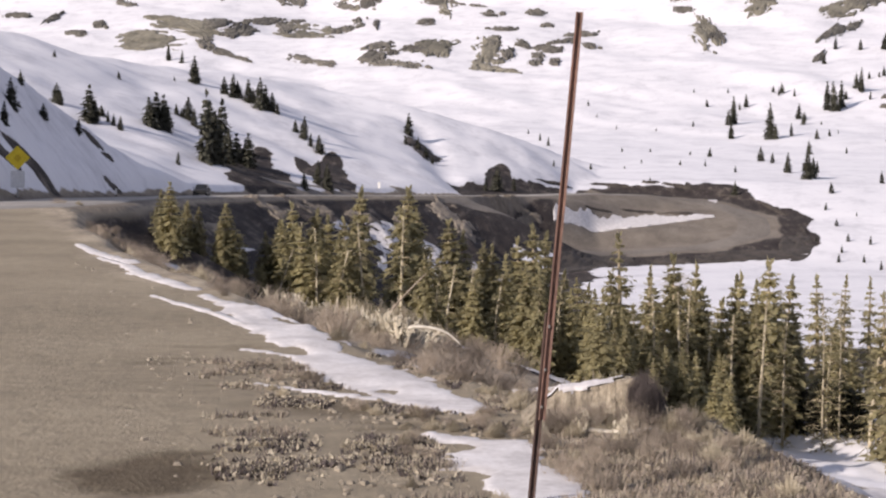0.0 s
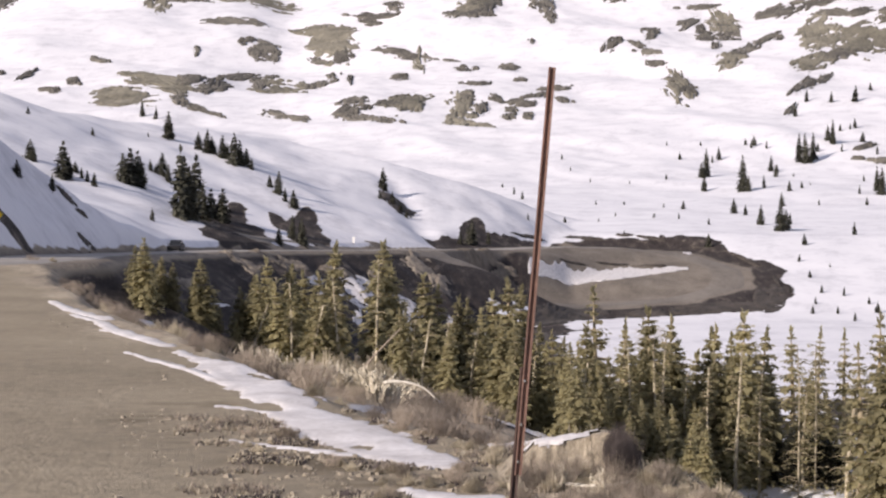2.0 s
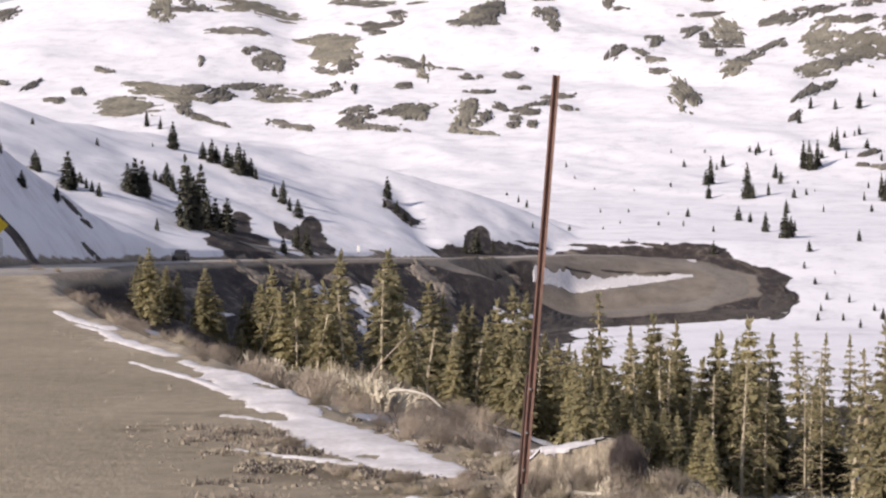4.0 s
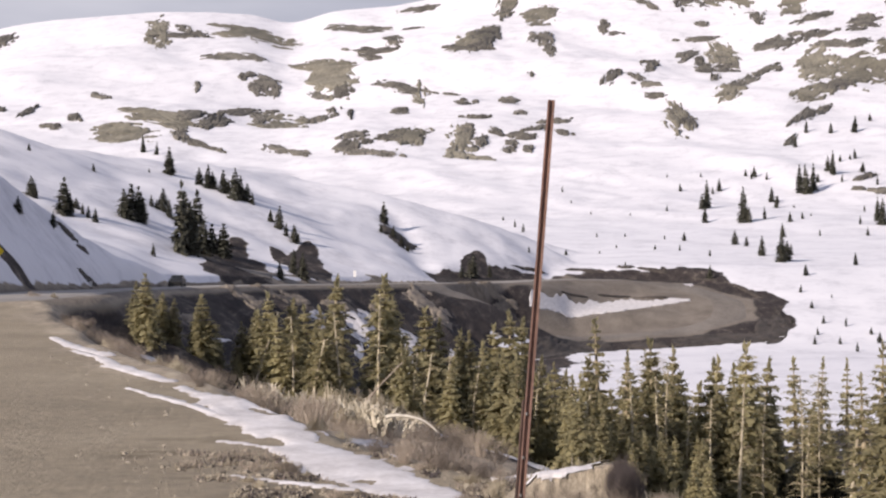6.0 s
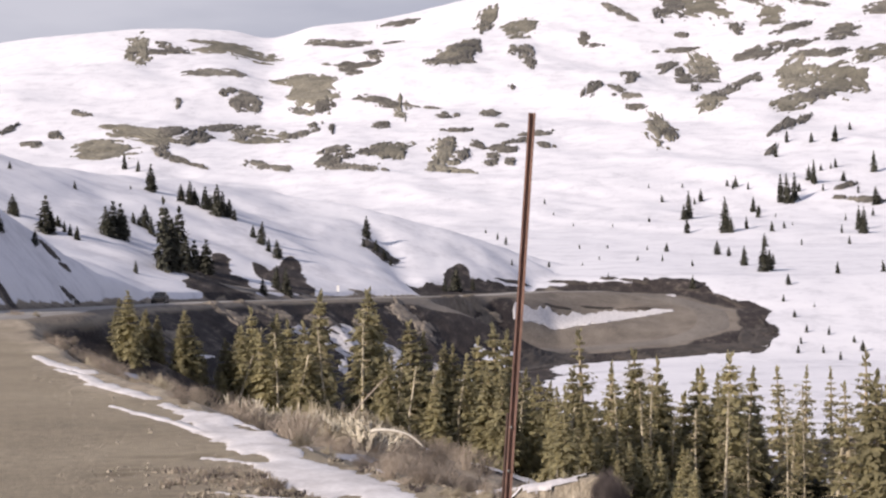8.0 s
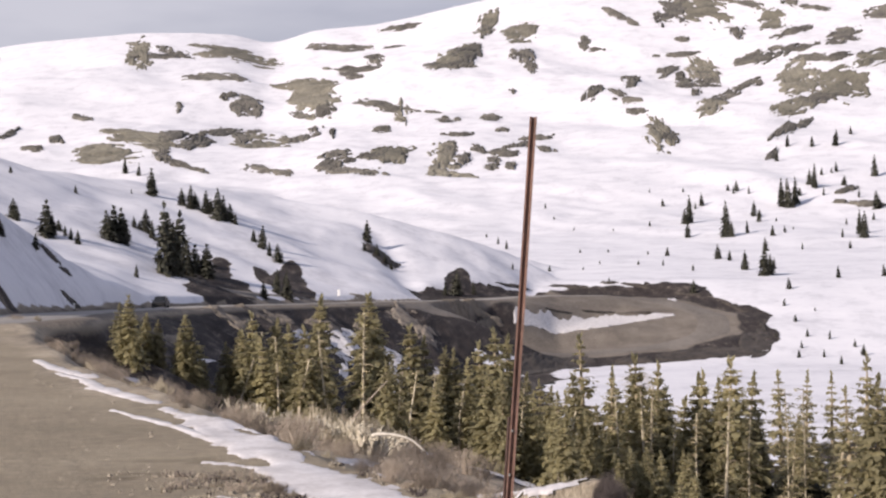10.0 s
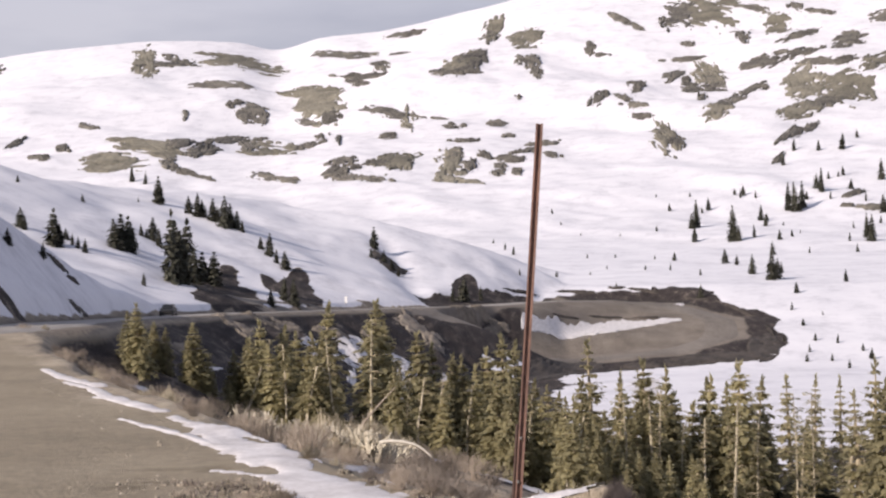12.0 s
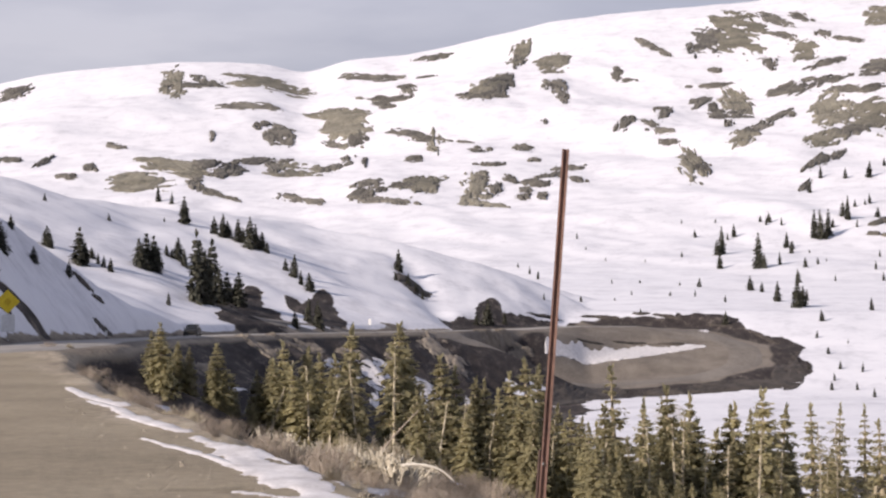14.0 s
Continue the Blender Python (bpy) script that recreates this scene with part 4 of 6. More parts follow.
def spruce(seed, tall, spread, whorls, arms, sprays, bare, needles, spray_size, label, group, stems=0.0):
    """A spruce: tapered trunk with dead stubs, and a crown of drooping boughs with gaps."""
    rng = random.Random(seed)
    root = new("spruce_tree")
    tv, tf = [], []
    lean = (rng.uniform(-0.03, 0.03), rng.uniform(-0.03, 0.03))
    spine = [Vector((lean[0] * tall * u + 0.02 * math.sin(5 * u + seed), lean[1] * tall * u, tall * u)) for u in (-0.04, 0.0, 0.15, 0.35, 0.6, 0.85, 1.0)]
    tapered(tv, tf, spine, [tall * 0.021 * r for r in (1.3, 1.15, 0.95, 0.8, 0.55, 0.25, 0.06)])
    for k in range(int(60 * bare) + 3):
        u, a = rng.uniform(0.03, 0.62), rng.uniform(0, 2 * math.pi)
        base = Vector((lean[0] * tall * u, lean[1] * tall * u, tall * u))
        out = Vector((math.cos(a), math.sin(a), 0))
        ln = spread * rng.uniform(0.35, 1.0) * (1.1 - u)
        n = len(tv)
        w = Vector((0, 0, rng.uniform(0.016, 0.034)))
        mid, end = base + out * ln * 0.55 + Vector((0, 0, rng.uniform(-0.05, 0.06) * ln)), base + out * ln + Vector((0, 0, rng.uniform(-0.35, 0.05) * ln))
        tv.extend((base - w, base + w, mid - w * 0.8, mid + w * 0.8, end))
        tf.extend(((n, n + 2, n + 3, n + 1), (n + 2, n + 4, n + 3)))
    cv, cf = [], []
    for w in range(whorls):
        u = min(0.985, max(0.02, 0.03 + 0.95 * (w + rng.uniform(-0.4, 0.4)) / whorls))
        fullness = 1.0 if u > 0.30 else 1.0 - 0.45 * bare * (1 - u / 0.30)
        reach = spread * (1.03 - u) ** 0.85 * min(1.0, 0.78 + 1.2 * u)
        turn = rng.uniform(0, 6.28)
        for b in range(arms):
            if rng.random() > fullness * 0.95:
                continue
            a = turn + 2 * math.pi * b / arms + rng.uniform(-0.4, 0.4)
            ln = reach * (rng.uniform(0.6, 1.05) if rng.random() < 0.8 else rng.uniform(1.0, 1.35))
            rise = 0.38 * u - 0.14 + rng.uniform(-0.12, 0.12)
            out = Vector((math.cos(a), math.sin(a), 0))
            cross = Vector((-out.y, out.x, 0))
            base = Vector((lean[0] * tall * u, lean[1] * tall * u, tall * u))
            if rng.random() < stems:
                end = base + out * ln * rng.uniform(0.6, 1.0) + Vector((0, 0, ln * rise * 0.9 - 0.2 * ln * (1 - u)))
                rod = Vector((0, 0, 0.0024 * tall))
                n = len(tv)
                mid = base.lerp(end, 0.55) + Vector((0, 0, 0.06 * ln))
                tv.extend((base - rod, base + rod, mid - rod * 0.7, mid + rod * 0.7, end))
                tf.extend(((n, n + 2, n + 3, n + 1), (n + 2, n + 4, n + 3)))
            count = max(4, int(sprays * (0.3 + 0.7 * ln / spread)))
            for s in range(count):
                f = ((s + rng.random()) / count) ** 0.75
                droop = -0.42 * f * f * ln * (1 - u)
                at = base + out * (ln * (0.10 + 0.86 * f)) + Vector((0, 0, ln * rise * f + droop)) + cross * rng.uniform(-0.2, 0.2) * ln * (1.1 - 0.75 * f)
                sz = spray_size * rng.uniform(0.6, 1.3) * (0.45 + 0.55 * min(1.0, reach / (0.55 * spread)))
                if s % 3 == 1:
                    # a flat side twig, reaching outwards
                    way_out = (out * rng.uniform(0.5, 1.0) + cross * rng.uniform(-0.8, 0.8) + Vector((0, 0, rng.uniform(-0.35, 0.25)))).normalized()
                    side = way_out.cross(Vector((rng.uniform(-0.6, 0.6), rng.uniform(-0.6, 0.6), 1))).normalized()
                    add_spray(cv, cf, at, way_out, side, sz, sz * 0.27)
                else:
                    # a hanging twig, its broad face turned outwards
                    way_out = (out * rng.uniform(0.15, 0.7) + cross * rng.uniform(-0.5, 0.5) + Vector((0, 0, -rng.uniform(0.35, 0.9)))).normalized()
                    side = (cross + out * rng.uniform(-0.5, 0.5) + Vector((0, 0, rng.uniform(-0.2, 0.2)))).normalized()
                    add_spray(cv, cf, at + Vector((0, 0, 0.1 * sz)), way_out, side, sz * 0.85, sz * 0.36)
    for s in range(10):
        at = Vector((lean[0] * tall, lean[1] * tall, tall * (0.93 + 0.07 * s / 10)))
        add_spray(cv, cf, at, Vector((rng.uniform(-0.5, 0.5), rng.uniform(-0.5, 0.5), 1)).normalized(), Vector((rng.uniform(-1, 1), rng.uniform(-1, 1), 0)).normalized(), spray_size * 0.9, spray_size * 0.2)
    quick("trunk", [tuple(v) for v in tv], tf, BARK, root)
    quick("crown", [tuple(v) for v in cv], cf, needles, root)
    return tagged(root, label, "tree", group)


def standing(x, y, h, base, rng, wide=1.0, sink=0.05):
    s = h / base
    w = s * wide
    return Matrix.LocRotScale((x, y, ground_z(x, y) - sink), Euler((rng.uniform(-0.04, 0.04), rng.uniform(-0.04, 0.04), rng.uniform(0, 6.28))), (w, w, s))


def copied(ob, m):
    """A copy of a tree at a pose that may also scale it."""
    twin = copy_thing(ob, Matrix())
    twin.matrix_basis = m
    return twin


GULLY_TREES_A = [
    (-15.6, 87.5, 3.9, 0),
    (-16.4, 89.2, 2.9, 0),
    (-15.4, 91, 2.8, 0),
    (-14.7, 91, 2.7, 0),
    (-13.8, 96.2, 3.8, 0),
    (-13.4, 91, 2.8, 0),
    (-13.3, 98, 2.7, 0),
    (-11.8, 98, 3.7, 0),
    (-11.6, 101.5, 4.7, 0),
    (-10.5, 98, 5.3, 0),
    (-10.3, 101.5, 6.7, 0),
    (-9.2, 96.2, 5.3, 0),
    (-9.3, 103.2, 6.9, 0),
    (-9, 108.5, 7.1, 0),
    (-7.5, 96.2, 5.8, 0),
    (-6.7, 101.5, 9, 0),
    (-6.9, 96.2, 6.9, 0),
    (-3.6, 105, 9, 0),
    (-3.2, 110.2, 8.1, 0),
    (-2.1, 98, 4.7, 0),
    (-0.8, 105, 7.8, 0),
    (-0.1, 108.5, 7.8, 0),
    (0.9, 101.5, 6.7, 0),
    (1.8, 101.5, 6.8, 0),
]
GULLY_TREES_B = [
    (2.6, 105, 6.8, 0),
    (3.6, 108.5, 8.2, 0),
    (4.5, 108.5, 9.3, 0),
    (5.4, 112, 9.4, 0),
    (2.8, 98, 5.6, 0),
    (0.5, 94.5, 4, 0),
    (6.4, 105, 7.2, 0),
    (7.5, 108.5, 6.9, 0),
    (7.8, 105, 6.9, 0),
    (8.5, 101.5, 6.7, 1),
    (10.3, 106.8, 10.9, 1),
    (8.9, 99.8, 7.8, 0),
    (11.6, 105, 9.3, 1),
    (12.7, 112, 8.6, 0),
    (12, 99.8, 6.7, 0),
    (10, 96.2, 5.9, 0),
    (13.2, 101.5, 10.1, 0),
    (14.9, 109.5, 9.9, 0),
    (13.2, 105, 9, 0),
    (16, 113.3, 8.9, 0),
    (16.2, 109.5, 8.4, 0),
    (16.2, 105.7, 8, 0),
    (17.1, 105.7, 9.8, 0),
    (17.2, 103.4, 8.1, 0),
]
GULLY_TREES_C = [
    (18, 105.7, 9.6, 0),
    (19.8, 113.3, 8.6, 0),
    (19.2, 103.7, 10.6, 0),
    (21.1, 109.5, 9.5, 0),
    (20.9, 105.7, 7.6, 0),
    (22.4, 109.5, 5.4, 0),
    (18.2, 103.1, 8.1, 0),
    (24.5, 113.3, 9.4, 1),
    (26.7, 117, 9.1, 1),
    (23.6, 105.7, 6.9, 0),
    (28.7, 117, 9, 1),
    (25, 105.7, 5.7, 0),
    (24.3, 94.5, 9.5, 1),
    (27, 101.5, 11.4, 1),
    (24.9, 91, 10.4, 0),
    (26.8, 94.5, 10.1, 0),
    (27.1, 91, 9.9, 0),
    (30.5, 105, 10.3, 1),
    (16.1, 103.1, 5.8, 0),
    (14.3, 102.8, 5.5, 0),
    (19.6, 102.8, 5.2, 0),
    (10.4, 92.8, 4.6, 0),
]
GULLY_TREES_D = [
    (10.3, 96.2, 3.1, 0),
    (11, 94.5, 3.1, 0),
    (11.8, 94.5, 3.9, 0),
    (13.8, 103, 3.5, 0),
    (14.9, 103.1, 4.2, 0),
    (15.9, 103, 3.8, 0),
    (9.4, 96.2, 3.1, 0),
    (5.9, 98, 3.3, 0),
    (4.9, 98, 3.3, 0),
    (-11.8, 95.9, 1.8, 0),
    (-11.4, 104.2, 3.5, 0),
    (-10.4, 105.4, 4.1, 0),
    (-9, 101.4, 5.4, 0),
    (-8.5, 109.2, 4.9, 0),
    (-6.7, 95.3, 5.4, 0),
    (-6.1, 106.2, 1.2, 0),
    (-4.9, 109.7, 1.8, 0),
    (-4.1, 108.1, 2, 0),
    (-2.2, 94.7, 4.4, 0),
    (-1.5, 99.1, 2.6, 0),
    (-0.1, 112.9, 3.9, 0),
    (1.1, 101.4, 5.3, 0),
]
GULLY_TREES_E = [
    (2, 102.4, 5.8, 0),
    (3.5, 106.3, 6.3, 0),
    (4.4, 113.1, 5.2, 0),
    (4.8, 94.6, 5.8, 0),
    (6, 94.7, 5.5, 0),
    (7.6, 102.3, 3.2, 0),
    (8, 94.9, 3.8, 0),
    (10.3, 106.6, 5.7, 0),
    (11.6, 105.4, 6.5, 0),
    (11.7, 98.9, 6.1, 0),
]
GULLY_TREES = GULLY_TREES_A + GULLY_TREES_B + GULLY_TREES_C + GULLY_TREES_D + GULLY_TREES_E
rng = random.Random(11)
FULL = "yellow-green spruce with a pale trunk in the gully"
THIN = "thin sparse spruce with a pale bare trunk in the gully"
full_kinds = [spruce(s, 8.0, 1.8, 27, 9, 13, b, NEEDLES, 0.52, FULL, "spruces in the gully", 0.4) for s, b in ((1, 0.7), (2, 0.95), (3, 0.4), (4, 0.85), (7, 0.6))]
thin_kinds = [spruce(s, 8.0, 1.35, 22, 6, 10, 0.8, NEEDLES, 0.40, THIN, "spruces in the gully", 0.6) for s in (5, 6)]
grove = random.Random(77)
UNDERGROWTH = []
while len(UNDERGROWTH) < 28:
    y = grove.uniform(91.5, 101.5)
    x = y * grove.uniform(0.035, 0.16)
    if all(math.hypot(x - a, y - b) > 0.9 for a, b, _, _ in UNDERGROWTH):
        UNDERGROWTH.append((x, y, grove.uniform(2.6, 5.8), 0))
while len(UNDERGROWTH) < 44:
    y = grove.uniform(83.5, 92.0)
    x = y * grove.uniform(0.075, 0.165)
    if all(math.hypot(x - a, y - b) > 0.9 for a, b, _, _ in UNDERGROWTH):
        UNDERGROWTH.append((x, y, grove.uniform(2.4, 4.6), 0))
placed = set()
for k, (x, y, h, sparse) in enumerate(GULLY_TREES + UNDERGROWTH):
    if x < -12 and y < 93:
        x, y = x * 1.05, y * 1.05
    kinds = thin_kinds if sparse else full_kinds
    kind = kinds[k % len(kinds)]
    wide = rng.uniform(0.88, 1.2) * (1.25 if h < 4 else 1.0)
    m = standing(x, y, h, 8.0, rng, wide)
    if kind.name not in placed:
        placed.add(kind.name)
        kind.matrix_basis = m
    else:
        copied(kind, m)

SLOPE_TREES_A = [
    (110.1, 684.3, 10.8),
    (107.9, 680.6, 6),
    (100.8, 630.5, 5.6),
    (125, 741.1, 5.6),
    (107.2, 740.7, 3.5),
    (113.7, 621.1, 12.7),
    (115.6, 619.8, 5.5),
    (123, 627.5, 4.7),
    (145.3, 765.4, 4.7),
    (149.6, 758, 3.6),
    (142.1, 710.2, 6.3),
    (143.6, 705.6, 3.4),
    (159.4, 733.9, 12),
    (161.5, 729.6, 12.5),
    (165.9, 735.9, 11.6),
    (171, 749.5, 3.8),
    (179.4, 766.2, 6.8),
    (182, 763.7, 4.2),
    (196.9, 771.2, 4.7),
    (181.8, 748.7, 3.6),
    (197.9, 798.6, 2.7),
    (130.4, 616.5, 3.8),
    (137.4, 627.5, 2.6),
    (91.9, 516.4, 4.4),
    (93.9, 507.9, 3.1),
    (89, 458.5, 5.3),
    (114.5, 552.9, 4.5),
    (88.6, 430.7, 7.1),
    (91.1, 435.4, 5.1),
    (97.5, 460.2, 3.1),
    (78.8, 535.4, 2.9),
    (73.5, 542.9, 1.5),
]
SLOPE_TREES_B = [
    (70.1, 484.9, 2),
    (63.2, 487.8, 1.5),
    (74.2, 456, 1.9),
    (64.5, 396.7, 3.3),
    (87.8, 397.5, 2.6),
    (82, 376.9, 1.7),
    (80.9, 360.6, 1.6),
    (105, 418.4, 3.1),
    (166.5, 629.9, 9),
    (160.7, 601.7, 5.3),
    (153.3, 604, 3.1),
    (147, 568.9, 2.9),
    (127, 553.8, 2.3),
    (73.3, 345.2, 1.2),
    (79.9, 345.4, 1.7),
    (84, 343, 1.9),
    (87.4, 335.7, 1.6),
    (76.4, 335.3, 1.6),
    (73.7, 326.1, 1.7),
    (78.6, 325.6, 1.6),
    (79.5, 315.7, 1.7),
    (87, 327.8, 2.2),
    (87.8, 371.5, 1),
    (54.2, 735.1, 2.5),
    (35.1, 464.4, 1.7),
    (27, 602.3, 2.7),
    (28.9, 579.1, 3),
    (21.9, 409.9, 1.7),
    (52.1, 552, 1.5),
    (61.8, 554.4, 1.3),
    (52.9, 497.6, 1.2),
    (44.9, 467.4, 1),
]
SLOPE_TREES_C = [
    (55.7, 705.6, 1.7),
    (60.8, 669, 1.4),
    (75.8, 660.8, 1.4),
    (91.3, 666.9, 2.3),
    (24.1, 636, 1.7),
    (105.4, 769.5, 2.1),
    (121, 768.7, 2.1),
    (148.1, 692.5, 1.7),
    (144.4, 644.3, 1.5),
    (196.5, 714, 7.3),
    (117.6, 421.5, 2.9),
    (-79.8, 320.7, 1.4),
    (-69, 278.4, 3.2),
    (-67.9, 276.9, 2.5),
    (-43.4, 169.8, 1.6),
    (-61.9, 272.1, 5.8),
    (-61.6, 273.9, 3.2),
    (-61.7, 280.6, 1.9),
    (-59.9, 276.6, 1.9),
    (-58.4, 274, 1.9),
    (-56.6, 270.8, 2.2),
    (-43.6, 185.9, 1.6),
    (-68.5, 326.8, 1.6),
    (-53.9, 287.8, 5.9),
    (-54.5, 285.9, 4.9),
    (-52.8, 289.5, 5.9),
    (-53.1, 294.4, 4.4),
    (-54.1, 309.7, 2.1),
    (-53.3, 310, 1.6),
    (-52.2, 310.7, 4),
    (-50.5, 307.3, 3.2),
    (-159.9, 890.4, 8.5),
]
SLOPE_TREES_D = [
    (-151.7, 883.7, 6),
    (-59.7, 363, 5.7),
    (-59.2, 364.9, 2.5),
    (-41.6, 264.9, 11),
    (-43, 281.1, 9.2),
    (-41.8, 281.5, 9.8),
    (-40.2, 267.2, 8.2),
    (-39.4, 274.2, 5.8),
    (-39.1, 282.7, 5),
    (-37.4, 283.3, 5.4),
    (-51.8, 355.8, 3.6),
    (-49.6, 352.6, 4.8),
    (-48.6, 353.5, 3.6),
    (-46.1, 351.4, 4.6),
    (-45.1, 351.4, 3.1),
    (-43.5, 348.2, 6.2),
    (-42.2, 349, 5),
    (-41, 350.1, 3.6),
    (-39.7, 348.8, 2.4),
    (-34.6, 337, 2.5),
    (-32.7, 333.5, 4.3),
    (-30.8, 329.3, 2.7),
    (-28.9, 327, 3.4),
    (-13.3, 386.6, 4.8),
    (-13.6, 375.3, 2.1),
    (-10.8, 376.5, 2.6),
    (-8.8, 374.7, 2.3),
    (-7.5, 372.3, 1.8),
    (-43.3, 249.1, 1.9),
    (-62.6, 355.4, 1),
    (6.7, 362.2, 5),
    (4.4, 358.1, 2.7),
]
SLOPE_TREES_E = [
    (-26.9, 276.7, 2.8),
    (-25.8, 288.1, 3.9),
    (-23.8, 285.2, 4.3),
    (-42.2, 153.7, 2.6),
    (-38.3, 137.1, 1.9),
    (-46.1, 171.1, 1.4),
    (45.6, 409, 1.4),
    (10.9, 369.5, 3),
    (209.2, 885.1, 5.4),
    (221.4, 884.2, 7.9),
    (248.9, 958, 4.6),
    (180.3, 760.1, 10.4),
    (217.1, 791.8, 9.7),
    (159.9, 599.1, 9.2),
    (201, 801.2, 4.4),
    (192.5, 796.1, 3.3),
    (197.7, 893.7, 6.7),
    (182.8, 851.9, 5.2),
    (163.4, 729.6, 4),
    (143.1, 760.9, 3.6),
    (140.7, 692.5, 4.7),
    (107.7, 740.3, 2.5),
    (121.2, 736.3, 3),
    (142, 768.7, 3.2),
    (196.2, 742.3, 4.1),
    (187, 685, 3.3),
    (172.1, 671.2, 2.8),
]
SLOPE_TREES = SLOPE_TREES_A + SLOPE_TREES_B + SLOPE_TREES_C + SLOPE_TREES_D + SLOPE_TREES_E
SLOPE = "dark spruce standing in snow on the mountain slope"
slope_kinds = [spruce(s, 8.0, sp, 18, 8, 9, 0.0, FAR_NEEDLES, 1.0, SLOPE, "spruces on the snow slopes") for s, sp in ((21, 1.8), (22, 2.4), (23, 1.25), (24, 2.1), (25, 1.5))]
for k, (x, y, h) in enumerate(SLOPE_TREES):
    kind = slope_kinds[k % 5]
    m = standing(x, y, h, 8.0, rng, rng.uniform(0.85, 1.3) * (0.7 if h > 8 else 1.0) * (1.15 if x < 0 and y < 400 else 1.0), 0.1)
    if kind.name not in placed:
        placed.add(kind.name)
        kind.matrix_basis = m
    else:
        copied(kind, m)


# ---- shrubs and dry grass ----
def brush(name, seed, stems, tall, spread, thick, forks, mat, label, category, group, droop=0.0):
    """A clump of bare stems, each a bent three-sided rod, with side twigs."""
    rg = random.Random(seed)
    verts, faces = [], []

    def rod(a, b, c, r):
        n = len(verts)
        for p, w in ((a, r), (b, r * 0.7), (c, r * 0.25)):
            for j in range(3):
                g = 2.094 * j
                verts.append((p.x + w * math.cos(g), p.y + w * math.sin(g), p.z))
        for i in range(2):
            for j in range(3):
                k2 = (j + 1) % 3
                faces.append((n + i * 3 + j, n + i * 3 + k2, n + i * 3 + 3 + k2, n + i * 3 + 3 + j))
    for s in range(stems):
        a, d = rg.uniform(0, 6.28), rg.random() ** 0.7
        foot = Vector((math.cos(a) * d * spread * 0.45, math.sin(a) * d * spread * 0.45, -0.05 * tall))
        h = tall * rg.uniform(0.55, 1.1) * (1.1 - 0.4 * d)
        tip = Vector((math.cos(a) * d * spread + rg.uniform(-0.15, 0.15) * spread, math.sin(a) * d * spread + rg.uniform(-0.15, 0.15) * spread, h * (1 - droop * d)))
        mid = foot.lerp(tip, 0.5) + Vector((0, 0, 0.16 * h + droop * 0.3 * h))
        rod(foot, mid, tip, thick * rg.uniform(0.6, 1.3))
        for f in range(forks):
            root_at = mid.lerp(tip, rg.uniform(0, 0.7))
            end = root_at + Vector((rg.uniform(-0.3, 0.3) * spread, rg.uniform(-0.3, 0.3) * spread, rg.uniform(0.1, 0.4) * tall))
            rod(root_at, root_at.lerp(end, 0.5), end, thick * 0.5)
    root = new(name)
    tagged(quick("growth", verts, faces, mat, root), kind="stuff")
    return tagged(root, label, category, group)


SHRUB_PLACES_A = [
    (1.5, 14.2, 0.1),
    (-5.1, 34.3, 0.3),
    (-12.7, 91.1, 0.8),
    (-12.1, 92.9, 0.9),
    (-11.1, 94.3, 0.9),
    (-10.7, 99.4, 1),
    (-4.8, 33, 0.2),
    (-9.9, 102, 1),
    (-12.6, 93.2, 0.7),
    (-11.8, 96.1, 0.8),
    (-11.3, 100.2, 0.9),
    (-2.3, 38.4, 0.3),
    (-1.5, 33.5, 0.3),
    (-1.1, 33.4, 0.4),
    (-0.6, 33.8, 0.5),
    (-0.2, 51.7, 0.8),
    (0.5, 52.3, 0.8),
    (1.6, 69.8, 1),
    (2.3, 70.1, 0.9),
    (-1.9, 65.3, 0.6),
    (-0.6, 70.7, 0.8),
    (1.3, 80.2, 0.8),
    (-2.8, 56.1, 0.5),
    (0.7, 19.6, 0.2),
    (0.5, 20.2, 0.2),
    (-0.9, 22.6, 0.2),
    (-0.5, 21.5, 0.3),
    (0, 20.9, 0.3),
    (-1, 65.1, 0.8),
    (0.4, 71.5, 0.9),
]
SHRUB_PLACES_B = [
    (1.8, 17.1, 0.5),
    (1.9, 17, 0.5),
    (1.9, 17.4, 0.5),
    (2, 17.4, 0.4),
    (1.9, 16.8, 0.4),
    (1.8, 16.9, 0.3),
    (1.2, 15, 0.2),
    (1.5, 15.3, 0.2),
    (1.7, 15, 0.2),
    (2.1, 15.2, 0.2),
    (2.5, 15.4, 0.2),
    (1, 14.2, 0.2),
    (1.2, 13.8, 0.2),
    (1.9, 14.2, 0.2),
    (2.3, 14.5, 0.2),
    (2.5, 16.4, 0.1),
    (0.8, 15.9, 0.2),
    (0.9, 14.5, 0.2),
]
SHRUB_PLACES = SHRUB_PLACES_A + SHRUB_PLACES_B
